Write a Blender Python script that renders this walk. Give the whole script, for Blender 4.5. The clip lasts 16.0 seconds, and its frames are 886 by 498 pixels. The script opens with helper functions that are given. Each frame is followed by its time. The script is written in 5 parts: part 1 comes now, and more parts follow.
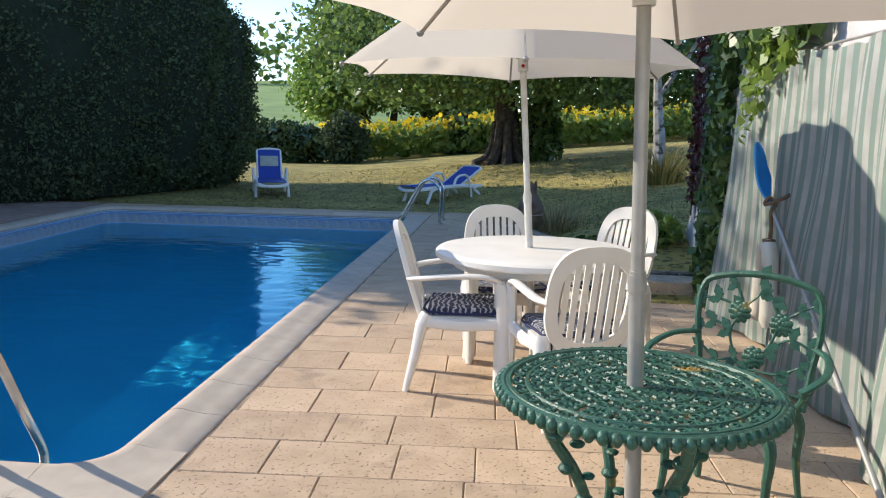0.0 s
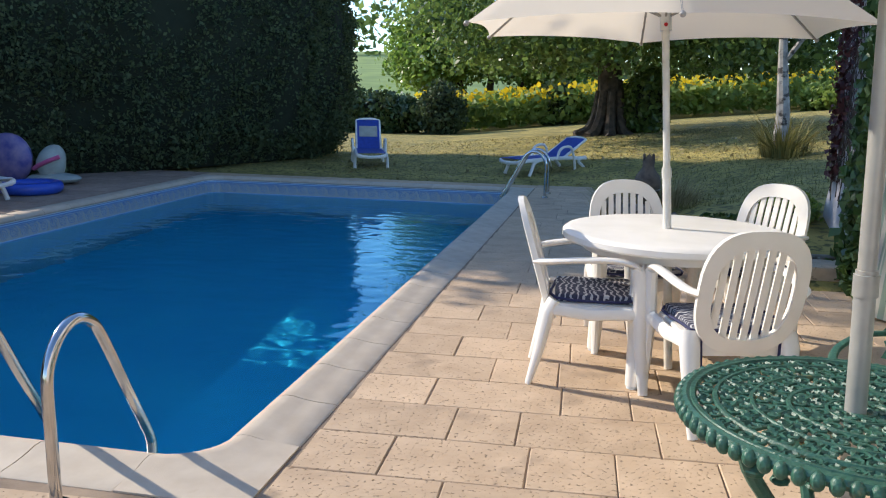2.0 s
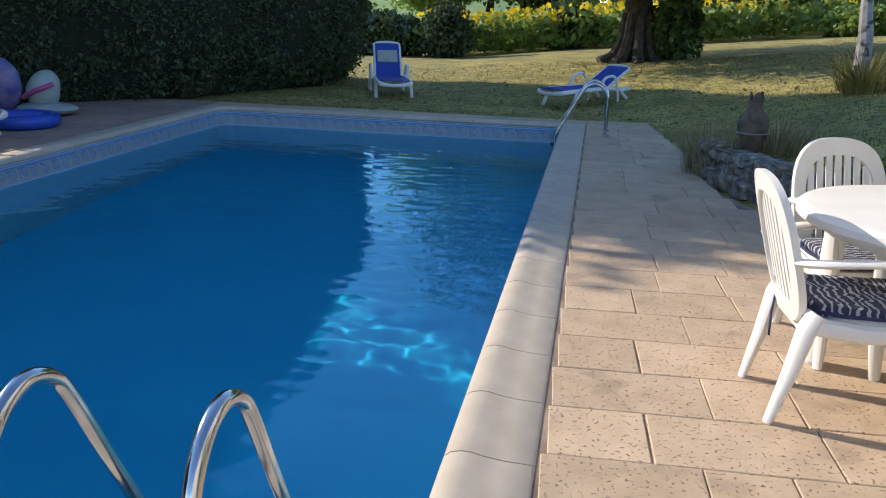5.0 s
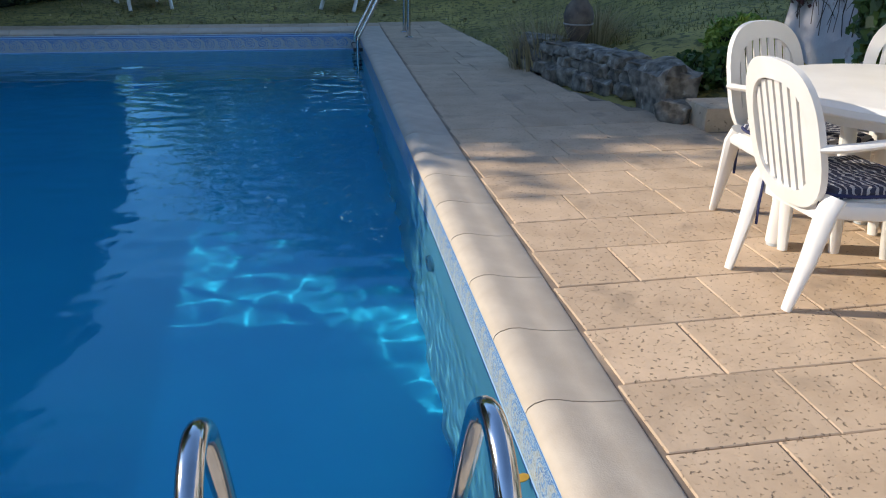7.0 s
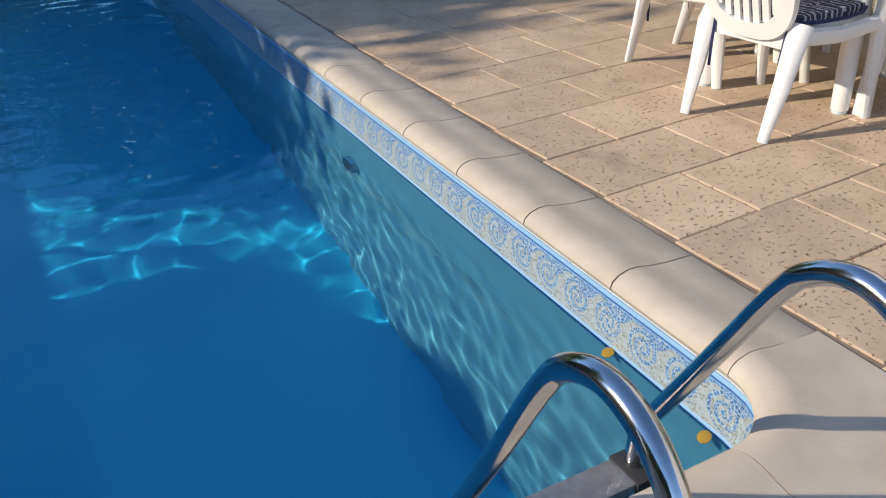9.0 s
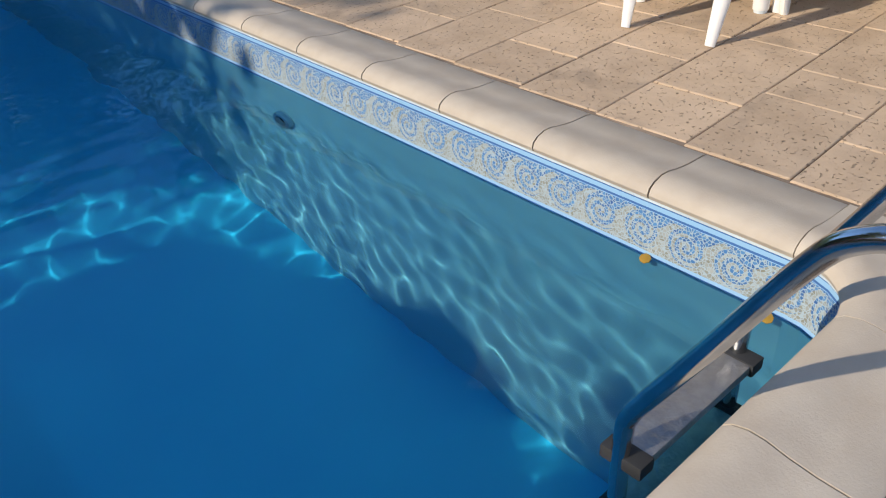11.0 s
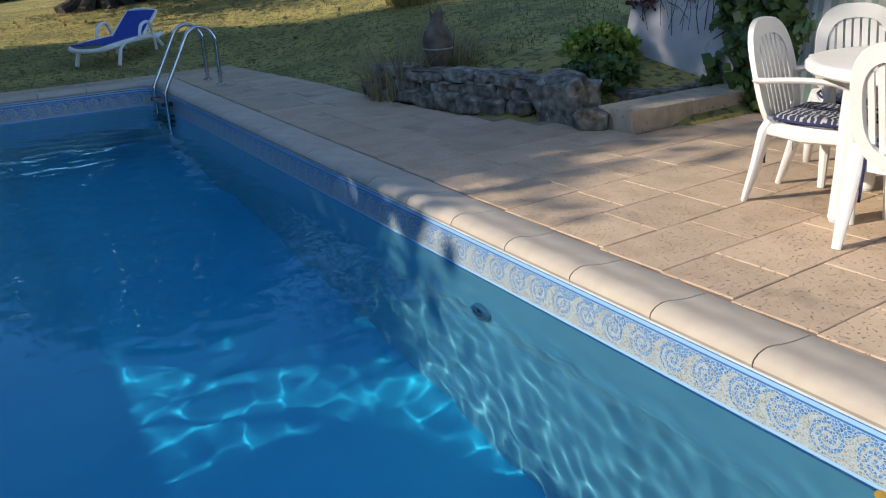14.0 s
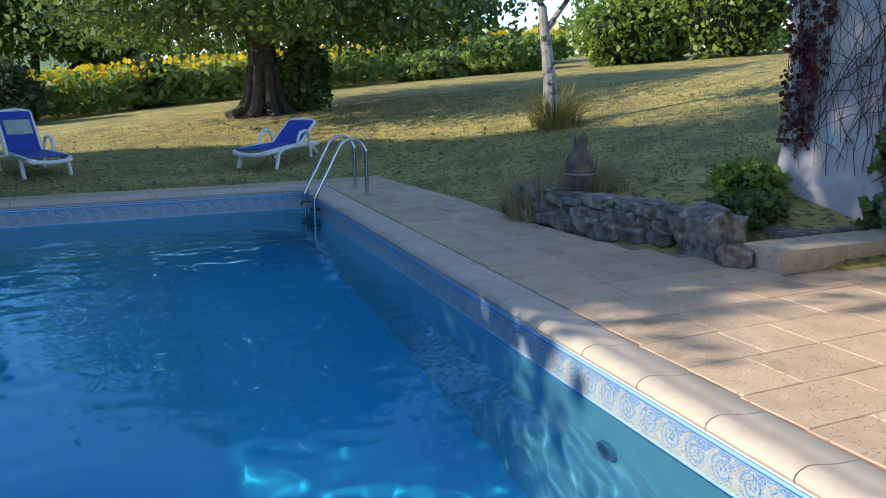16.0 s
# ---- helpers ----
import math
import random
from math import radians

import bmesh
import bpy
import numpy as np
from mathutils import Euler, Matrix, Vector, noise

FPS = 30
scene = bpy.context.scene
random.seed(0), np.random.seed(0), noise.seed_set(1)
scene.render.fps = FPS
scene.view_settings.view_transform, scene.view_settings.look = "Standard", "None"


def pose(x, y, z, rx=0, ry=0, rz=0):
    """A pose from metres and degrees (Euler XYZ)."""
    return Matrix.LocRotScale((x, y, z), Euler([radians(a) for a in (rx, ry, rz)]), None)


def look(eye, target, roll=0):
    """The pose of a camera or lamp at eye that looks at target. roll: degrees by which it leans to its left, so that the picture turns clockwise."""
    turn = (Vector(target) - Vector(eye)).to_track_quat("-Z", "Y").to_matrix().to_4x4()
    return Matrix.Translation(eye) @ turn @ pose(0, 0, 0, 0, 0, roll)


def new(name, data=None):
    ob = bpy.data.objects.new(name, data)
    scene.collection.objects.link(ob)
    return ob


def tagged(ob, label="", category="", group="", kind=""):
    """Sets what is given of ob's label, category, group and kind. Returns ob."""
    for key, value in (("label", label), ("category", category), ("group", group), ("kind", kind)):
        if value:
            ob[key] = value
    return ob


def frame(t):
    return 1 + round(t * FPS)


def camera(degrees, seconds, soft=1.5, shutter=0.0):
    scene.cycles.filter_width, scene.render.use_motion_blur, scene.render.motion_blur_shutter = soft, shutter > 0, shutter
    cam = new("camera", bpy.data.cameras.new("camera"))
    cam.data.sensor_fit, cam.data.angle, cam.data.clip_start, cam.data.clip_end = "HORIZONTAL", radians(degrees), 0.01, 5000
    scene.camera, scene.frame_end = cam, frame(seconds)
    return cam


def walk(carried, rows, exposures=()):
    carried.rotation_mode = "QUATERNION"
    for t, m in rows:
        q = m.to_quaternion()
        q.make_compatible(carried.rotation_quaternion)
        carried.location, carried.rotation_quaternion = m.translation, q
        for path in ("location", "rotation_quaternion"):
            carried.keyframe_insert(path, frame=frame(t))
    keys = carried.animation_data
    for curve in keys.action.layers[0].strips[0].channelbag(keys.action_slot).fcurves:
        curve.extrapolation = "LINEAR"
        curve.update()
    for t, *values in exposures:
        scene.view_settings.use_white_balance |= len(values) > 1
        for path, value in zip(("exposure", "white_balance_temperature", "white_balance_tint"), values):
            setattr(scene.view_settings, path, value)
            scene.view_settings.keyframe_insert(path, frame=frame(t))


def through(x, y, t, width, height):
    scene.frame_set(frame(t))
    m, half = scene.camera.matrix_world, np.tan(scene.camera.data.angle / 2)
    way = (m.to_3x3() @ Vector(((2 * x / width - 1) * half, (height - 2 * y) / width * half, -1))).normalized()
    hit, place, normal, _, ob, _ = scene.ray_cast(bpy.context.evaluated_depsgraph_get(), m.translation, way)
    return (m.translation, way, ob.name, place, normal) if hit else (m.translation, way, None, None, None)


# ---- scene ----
cam = camera(56.3, 16.0, soft=1.1)
PATH = [
    (0, (-0.021, -0.061, 1.467), (-0.211, 1.906, 1.158), 1.1),
    (0.5, (-0.057, -0.053, 1.46), (-0.288, 1.907, 1.132), 1.2),
    (1, (-0.101, 0.04, 1.449), (-0.383, 1.99, 1.104), 1.2),
    (1.5, (-0.145, 0.167, 1.456), (-0.482, 2.105, 1.094), 1.2),
    (2, (-0.253, 0.301, 1.44), (-0.654, 2.223, 1.059), 1.0),
    (2.5, (-0.479, 0.421, 1.429), (-0.941, 2.323, 1.02), 1.1),
    (3, (-0.666, 0.609, 1.425), (-1.173, 2.493, 0.985), 1.3),
    (3.2, (-0.74, 0.708, 1.432), (-1.252, 2.587, 0.975), 1.6),
    (5.3, (-1.492, 1.343, 1.449), (-1.752, 3.239, 0.869), 1.7),
    (5.5, (-1.596, 1.381, 1.444), (-1.799, 3.279, 0.848), 1.7),
    (6, (-1.876, 1.45, 1.43), (-1.922, 3.343, 0.786), 2.1),
    (6.5, (-2.109, 1.578, 1.39), (-1.986, 3.448, 0.692), 1.4),
    (7, (-2.353, 1.679, 1.382), (-2.06, 3.507, 0.626), 0.6),
    (7.5, (-2.591, 1.769, 1.367), (-2.146, 3.542, 0.555), -0.4),
    (8, (-2.735, 1.933, 1.337), (-2.163, 3.639, 0.464), -1.1),
    (8.5, (-2.901, 2.058, 1.311), (-2.209, 3.686, 0.377), -1.6),
    (9, (-3.114, 2.146, 1.299), (-2.33, 3.693, 0.303), -2.3),
    (9.5, (-3.313, 2.274, 1.27), (-2.439, 3.738, 0.225), -2.7),
    (9.7, (-3.369, 2.318, 1.266), (-2.469, 3.753, 0.203), -3.1),
    (11.8, (-3.751, 2.57, 1.269), (-2.594, 3.772, 0.166), -2.8),
    (12, (-3.773, 2.566, 1.277), (-2.609, 3.775, 0.19), -2.9),
    (12.5, (-3.821, 2.572, 1.293), (-2.649, 3.826, 0.268), -3.0),
    (13, (-3.867, 2.592, 1.316), (-2.72, 3.948, 0.396), -3.2),
    (13.5, (-3.877, 2.621, 1.321), (-2.803, 4.106, 0.518), -3.0),
    (14, (-3.878, 2.643, 1.342), (-2.912, 4.25, 0.646), -2.7),
    (14.5, (-3.884, 2.668, 1.345), (-3.023, 4.367, 0.736), -1.9),
    (15, (-3.895, 2.673, 1.377), (-3.114, 4.432, 0.831), -1.4),
    (15.5, (-3.888, 2.681, 1.373), (-3.146, 4.474, 0.89), -0.7),
    (16, (-3.886, 2.678, 1.392), (-3.152, 4.489, 0.963), -0.3),
]
walk(cam, [(t, look(eye, target, roll)) for t, eye, target, roll in PATH], exposures=[(0, 0.58), (5.5, 0.5), (7, 0.42), (9, 0.25), (12.5, 0.18), (14, 0.32), (16, 0.7)])

# ---- light ----
SUN_EL, SUN_AZ = radians(27.5), math.atan2(-0.966, 0.26)
world = bpy.data.worlds.new("sky")
scene.world = world
world.use_nodes = True
wn = world.node_tree
sky = wn.nodes.new("ShaderNodeTexSky")
sky.sky_type, sky.sun_disc = "NISHITA", False
sky.sun_elevation, sky.sun_rotation = radians(28.0), SUN_AZ
sky.altitude, sky.air_density, sky.dust_density, sky.ozone_density = 120, 0.9, 0.0, 4.0
wn.nodes["Background"].inputs["Strength"].default_value = 0.21
wn.links.new(sky.outputs[0], wn.nodes["Background"].inputs["Color"])
sun_data = bpy.data.lights.new("sun", "SUN")
sun_data.energy, sun_data.angle, sun_data.color = 4.2, radians(0.6), (1.0, 0.9, 0.76)
sun_data.cycles.is_caustics_light = True
sun = new("sun", sun_data)
sun_way = Vector((math.sin(SUN_AZ) * math.cos(SUN_EL), math.cos(SUN_AZ) * math.cos(SUN_EL), math.sin(SUN_EL)))
sun.matrix_world = look(sun_way * 60, (0, 0, 0))


# ---- materials ----
def material(name, colour, rough=0.6, metal=0.0, second=None, scale=8.0, bump=0.0, bump_scale=60.0, per_object=0.0, sheen=0.0, stain=None, stain_scale=2.0, stain_at=0.6):
    """Principled paint with two scales of colour variation and a fine relief."""
    m = bpy.data.materials.new(name)
    m.use_nodes = True
    t = m.node_tree
    b = t.nodes["Principled BSDF"]
    b.inputs["Roughness"].default_value, b.inputs["Metallic"].default_value = rough, metal
    co = t.nodes.new("ShaderNodeTexCoord")
    second = second or tuple(c * 0.82 for c in colour)
    n1 = t.nodes.new("ShaderNodeTexNoise")
    n1.inputs["Scale"].default_value, n1.inputs["Detail"].default_value = scale, 6
    t.links.new(co.outputs["Object"], n1.inputs["Vector"])
    ramp = t.nodes.new("ShaderNodeValToRGB")
    ramp.color_ramp.elements[0].position, ramp.color_ramp.elements[1].position = 0.35, 0.65
    ramp.color_ramp.elements[0].color, ramp.color_ramp.elements[1].color = (*second, 1), (*colour, 1)
    t.links.new(n1.outputs["Fac"], ramp.inputs["Fac"])
    out = ramp.outputs["Color"]
    if stain:
        n3 = t.nodes.new("ShaderNodeTexNoise")
        n3.inputs["Scale"].default_value, n3.inputs["Detail"].default_value = stain_scale, 8
        t.links.new(co.outputs["Object"], n3.inputs["Vector"])
        r3 = t.nodes.new("ShaderNodeValToRGB")
        r3.color_ramp.elements[0].position, r3.color_ramp.elements[1].position = stain_at, stain_at + 0.08
        t.links.new(n3.outputs["Fac"], r3.inputs["Fac"])
        mix = t.nodes.new("ShaderNodeMix")
        mix.data_type = "RGBA"
        t.links.new(r3.outputs["Color"], mix.inputs["Factor"])
        t.links.new(out, mix.inputs["A"])
        mix.inputs["B"].default_value = (*stain, 1)
        out = mix.outputs["Result"]
    if per_object:
        info = t.nodes.new("ShaderNodeObjectInfo")
        rng = t.nodes.new("ShaderNodeMapRange")
        rng.inputs["To Min"].default_value, rng.inputs["To Max"].default_value = 1 - per_object, 1 + per_object
        t.links.new(info.outputs["Random"], rng.inputs["Value"])
        hsv = t.nodes.new("ShaderNodeHueSaturation")
        t.links.new(rng.outputs["Result"], hsv.inputs["Value"])
        t.links.new(out, hsv.inputs["Color"])
        out = hsv.outputs["Color"]
    t.links.new(out, b.inputs["Base Color"])
    if bump:
        n2 = t.nodes.new("ShaderNodeTexNoise")
        n2.inputs["Scale"].default_value, n2.inputs["Detail"].default_value = bump_scale, 5
        t.links.new(co.outputs["Object"], n2.inputs["Vector"])
        bp = t.nodes.new("ShaderNodeBump")
        bp.inputs["Strength"].default_value, bp.inputs["Distance"].default_value = bump, 0.01
        t.links.new(n2.outputs["Fac"], bp.inputs["Height"])
        t.links.new(bp.outputs["Normal"], b.inputs["Normal"])
    return m


def leaf_material(name, dark, light, rough=0.45, through=0.35):
    """Leaves that let some light through, each island of its own shade."""
    m = bpy.data.materials.new(name)
    m.use_nodes = True
    t = m.node_tree
    b = t.nodes["Principled BSDF"]
    b.inputs["Roughness"].default_value = rough
    geo = t.nodes.new("ShaderNodeNewGeometry")
    ramp = t.nodes.new("ShaderNodeValToRGB")
    ramp.color_ramp.elements[0].color, ramp.color_ramp.elements[1].color = (*dark, 1), (*light, 1)
    t.links.new(geo.outputs["Random Per Island"], ramp.inputs["Fac"])
    t.links.new(ramp.outputs["Color"], b.inputs["Base Color"])
    tr = t.nodes.new("ShaderNodeBsdfTranslucent")
    t.links.new(ramp.outputs["Color"], tr.inputs["Color"])
    mix = t.nodes.new("ShaderNodeMixShader")
    mix.inputs[0].default_value = through
    t.links.new(b.outputs[0], mix.inputs[1])
    t.links.new(tr.outputs[0], mix.inputs[2])
    t.links.new(mix.outputs[0], t.nodes["Material Output"].inputs["Surface"])
    return m


def pitted_stone(name, colour, second, pits=0.5, pit_scale=44.0):
    """Limestone paving: mottled, with small dark pits and a worn relief, each slab of its own shade."""
    m = material(name, colour, 0.85, second=second, scale=5.0, bump=0.0, per_object=0.1, stain=tuple(c * 0.72 for c in colour), stain_scale=3.0, stain_at=0.6)
    t = m.node_tree
    b = t.nodes["Principled BSDF"]
    co = t.nodes["Texture Coordinate"]
    info = t.nodes.new("ShaderNodeObjectInfo")
    add = t.nodes.new("ShaderNodeVectorMath")
    add.operation = "ADD"
    t.links.new(co.outputs["Object"], add.inputs[0])
    t.links.new(info.outputs["Location"], add.inputs[1])
    vo = t.nodes.new("ShaderNodeTexNoise")
    vo.inputs["Scale"].default_value, vo.inputs["Detail"].default_value, vo.inputs["Roughness"].default_value = pit_scale, 3, 0.5
    t.links.new(add.outputs[0], vo.inputs["Vector"])
    for n in t.nodes:
        if n.type == "TEX_NOISE" and n != vo:
            t.links.new(add.outputs[0], n.inputs["Vector"])
    r = t.nodes.new("ShaderNodeValToRGB")
    r.color_ramp.elements[0].position, r.color_ramp.elements[1].position = 0.31, 0.38
    t.links.new(vo.outputs["Fac"], r.inputs["Fac"])
    old = b.inputs["Base Color"].links[0].from_socket
    mix = t.nodes.new("ShaderNodeMix")
    mix.data_type = "RGBA"
    t.links.new(r.outputs["Color"], mix.inputs["Factor"])
    mix.inputs["A"].default_value = (*(c * (1 - pits) for c in colour), 1)
    t.links.new(old, mix.inputs["B"])
    t.links.new(mix.outputs["Result"], b.inputs["Base Color"])
    soft = t.nodes.new("ShaderNodeTexNoise")
    soft.inputs["Scale"].default_value, soft.inputs["Detail"].default_value = 9.0, 7
    t.links.new(add.outputs[0], soft.inputs["Vector"])
    plus = t.nodes.new("ShaderNodeMath")
    plus.operation = "ADD"
    t.links.new(r.outputs["Color"], plus.inputs[0])
    t.links.new(soft.outputs["Fac"], plus.inputs[1])
    bp = t.nodes.new("ShaderNodeBump")
    bp.inputs["Strength"].default_value, bp.inputs["Distance"].default_value = 0.8, 0.011
    t.links.new(plus.outputs[0], bp.inputs["Height"])
    t.links.new(bp.outputs["Normal"], b.inputs["Normal"])
    return m


def striped(name, first, second, axis, period, rough=0.8, share=0.5, waver=0.0):
    m = material(name, first, rough, bump=0.15, bump_scale=300)
    t = m.node_tree
    b = t.nodes["Principled BSDF"]
    co = t.nodes["Texture Coordinate"]
    sep = t.nodes.new("ShaderNodeSeparateXYZ")
    t.links.new(co.outputs["Object"], sep.inputs[0])
    src = sep.outputs[axis]
    if waver:
        nz = t.nodes.new("ShaderNodeTexNoise")
        nz.inputs["Scale"].default_value = 14
        t.links.new(co.outputs["Object"], nz.inputs["Vector"])
        ml = t.nodes.new("ShaderNodeMath")
        ml.operation = "MULTIPLY_ADD"
        t.links.new(nz.outputs["Fac"], ml.inputs[0])
        ml.inputs[1].default_value = waver
        t.links.new(src, ml.inputs[2])
        src = ml.outputs[0]
    div = t.nodes.new("ShaderNodeMath")
    div.operation = "DIVIDE"
    t.links.new(src, div.inputs[0])
    div.inputs[1].default_value = period
    fr = t.nodes.new("ShaderNodeMath")
    fr.operation = "FRACT"
    t.links.new(div.outputs[0], fr.inputs[0])
    gt = t.nodes.new("ShaderNodeMath")
    gt.operation = "GREATER_THAN"
    t.links.new(fr.outputs[0], gt.inputs[0])
    gt.inputs[1].default_value = share
    mix = t.nodes.new("ShaderNodeMix")
    mix.data_type = "RGBA"
    t.links.new(gt.outputs[0], mix.inputs["Factor"])
    t.links.new(b.inputs["Base Color"].links[0].from_socket, mix.inputs["A"])
    mix.inputs["B"].default_value = (*second, 1)
    t.links.new(mix.outputs["Result"], b.inputs["Base Color"])
    return m


def mosaic(name):
    """Printed liner band: a row of blue spirals on sandy and white mosaic, between two blue lines."""
    m = bpy.data.materials.new(name)
    m.use_nodes = True
    t = m.node_tree
    b = t.nodes["Principled BSDF"]
    b.inputs["Roughness"].default_value = 0.35

    def math_node(op, a, c=None, d=None):
        n = t.nodes.new("ShaderNodeMath")
        n.operation = op
        for k, v in enumerate((a, c, d)):
            if v is None:
                continue
            if isinstance(v, (int, float)):
                n.inputs[k].default_value = v
            else:
                t.links.new(v, n.inputs[k])
        return n.outputs[0]

    co = t.nodes.new("ShaderNodeTexCoord")
    sep = t.nodes.new("ShaderNodeSeparateXYZ")
    t.links.new(co.outputs["Object"], sep.inputs[0])
    u = math_node("ADD", sep.outputs[0], sep.outputs[1])
    z = sep.outputs[2]
    fx = math_node("SUBTRACT", math_node("FRACT", math_node("DIVIDE", u, 0.161)), 0.5)
    fx = math_node("MULTIPLY", fx, 0.161)
    fz = math_node("ADD", z, 0.158)
    dist = math_node("SQRT", math_node("ADD", math_node("MULTIPLY", fx, fx), math_node("MULTIPLY", fz, fz)))
    angle = math_node("ARCTAN2", fz, fx)
    spiral = math_node("SINE", math_node("ADD", math_node("MULTIPLY", dist, 230.0), angle))
    inside = math_node("LESS_THAN", dist, 0.066)
    blue = math_node("MULTIPLY", math_node("GREATER_THAN", spiral, -0.1), inside)
    wave = math_node("GREATER_THAN", math_node("ADD", fz, math_node("MULTIPLY", math_node("SINE", math_node("MULTIPLY", u, 39.03)), 0.022)), 0.045)
    blue = math_node("MAXIMUM", blue, wave)
    vo = t.nodes.new("ShaderNodeTexVoronoi")
    vo.feature = "DISTANCE_TO_EDGE"
    vo.inputs["Scale"].default_value = 85
    t.links.new(co.outputs["Object"], vo.inputs["Vector"])
    grout = math_node("LESS_THAN", vo.outputs["Distance"], 0.09)
    vc = t.nodes.new("ShaderNodeTexVoronoi")
    vc.inputs["Scale"].default_value = 85
    t.links.new(co.outputs["Object"], vc.inputs["Vector"])
    shade = t.nodes.new("ShaderNodeSeparateColor")
    t.links.new(vc.outputs["Color"], shade.inputs[0])
    rb = t.nodes.new("ShaderNodeValToRGB")
    rb.color_ramp.elements[0].color, rb.color_ramp.elements[1].color = (0.02, 0.09, 0.28, 1), (0.09, 0.25, 0.48, 1)
    t.links.new(shade.outputs[0], rb.inputs["Fac"])
    rs = t.nodes.new("ShaderNodeValToRGB")
    rs.color_ramp.elements[0].color, rs.color_ramp.elements[1].color = (0.24, 0.23, 0.17, 1), (0.4, 0.42, 0.4, 1)
    t.links.new(shade.outputs[1], rs.inputs["Fac"])

    def mixed(f, a, c):
        n = t.nodes.new("ShaderNodeMix")
        n.data_type = "RGBA"
        t.links.new(f, n.inputs["Factor"])
        for key, v in (("A", a), ("B", c)):
            if isinstance(v, tuple):
                n.inputs[key].default_value = v
            else:
                t.links.new(v, n.inputs[key])
        return n.outputs["Result"]

    col = mixed(blue, rs.outputs["Color"], rb.outputs["Color"])
    col = mixed(grout, col, (0.38, 0.46, 0.5, 1))
    edge = math_node("GREATER_THAN", math_node("ABSOLUTE", fz), 0.073)
    line = math_node("GREATER_THAN", math_node("SINE", math_node("MULTIPLY", z, 260.0)), -0.5)
    band = mixed(line, (0.05, 0.14, 0.36, 1), (0.3, 0.5, 0.7, 1))
    col = mixed(edge, col, band)
    t.links.new(col, b.inputs["Base Color"])
    return m


def water_material():
    m = bpy.data.materials.new("pool water")
    m.use_nodes = True
    t = m.node_tree
    t.nodes.remove(t.nodes["Principled BSDF"])
    gl = t.nodes.new("ShaderNodeBsdfGlass")
    gl.inputs["IOR"].default_value, gl.inputs["Roughness"].default_value = 1.33, 0.0
    gl.inputs["Color"].default_value = (0.52, 0.9, 0.98, 1)
    t.links.new(gl.outputs[0], t.nodes["Material Output"].inputs["Surface"])
    return m


SLAB = pitted_stone("limestone slab", (0.56, 0.41, 0.275), (0.48, 0.345, 0.225), 0.5, 62.0)
COPING = material("cast stone coping", (0.54, 0.46, 0.36), 0.7, second=(0.47, 0.39, 0.3), scale=7, bump=0.12, bump_scale=160, per_object=0.06, stain=(0.42, 0.33, 0.24), stain_scale=5, stain_at=0.66)
MORTAR = material("sandy mortar", (0.36, 0.27, 0.19), 0.95, second=(0.17, 0.125, 0.09), scale=3, bump=0.4)
DARK_TILE = pitted_stone("weathered terracotta paving", (0.36, 0.26, 0.2), (0.28, 0.2, 0.16))
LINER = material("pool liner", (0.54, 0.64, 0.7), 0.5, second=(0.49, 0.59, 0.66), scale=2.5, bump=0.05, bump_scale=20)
# Bluer than the walls: the light lost in deep water, put into the liner.
LINER_FLOOR_TINTED = material("pool liner floor with water tint", (0.07, 0.62, 0.84), 0.5, second=(0.06, 0.56, 0.8), scale=1.2, bump=0.05, bump_scale=20)
BAND = mosaic("mosaic liner band")
WATER = water_material()
STEEL = material("polished stainless steel", (0.6, 0.6, 0.6), 0.14, 1.0, second=(0.5, 0.5, 0.5), scale=14, bump=0.03, bump_scale=40)
TREAD = material("ribbed steel tread", (0.4, 0.38, 0.36), 0.38, 0.8, scale=25, bump=0.6, bump_scale=45)
RUBBER = material("black rubber", (0.03, 0.03, 0.03), 0.7)
PLASTIC = material("white garden plastic", (0.82, 0.79, 0.74), 0.38, second=(0.76, 0.73, 0.68), scale=5, bump=0.04, bump_scale=120)
NAVY = striped("navy cushion cloth", (0.035, 0.04, 0.075), (0.42, 0.42, 0.44), 1, 0.03, 0.9, 0.66, 0.09)
NAVY_EDGE = material("navy piping", (0.02, 0.025, 0.09), 0.8)
CANVAS = leaf_material("cream canvas", (0.80, 0.71, 0.58), (0.80, 0.71, 0.58), 0.85, 0.45)
POLE = material("grey painted pole", (0.42, 0.41, 0.38), 0.35, 0.3, scale=12, bump=0.03)
POLE_WHITE = material("white painted pole", (0.7, 0.68, 0.63), 0.4, 0.1, scale=12)
RIB = material("grey umbrella rib", (0.36, 0.34, 0.31), 0.45, 0.2)
RED = leaf_material("red cloth", (0.62, 0.02, 0.03), (0.62, 0.02, 0.03), 0.6, 0.5)
WHITE_CLOTH = leaf_material("white tarpaulin", (0.75, 0.78, 0.82), (0.75, 0.78, 0.82), 0.6, 0.4)
IRON = material("green painted cast iron", (0.028, 0.11, 0.075), 0.42, 0.0, second=(0.018, 0.075, 0.052), scale=30, bump=0.35, bump_scale=90, stain=(0.3, 0.2, 0.04), stain_scale=9, stain_at=0.66)
CURTAIN = striped("green striped curtain cloth", (0.68, 0.68, 0.63), (0.34, 0.44, 0.38), 1, 0.092, 0.85, 0.5)
RENDER_WALL = material("weathered lime render", (0.62, 0.58, 0.55), 0.95, second=(0.48, 0.44, 0.43), scale=3, bump=0.8, bump_scale=14, stain=(0.33, 0.24, 0.22), stain_scale=6, stain_at=0.62)
ROOF = material("terracotta roof", (0.4, 0.2, 0.12), 0.9, scale=6, bump=0.5)
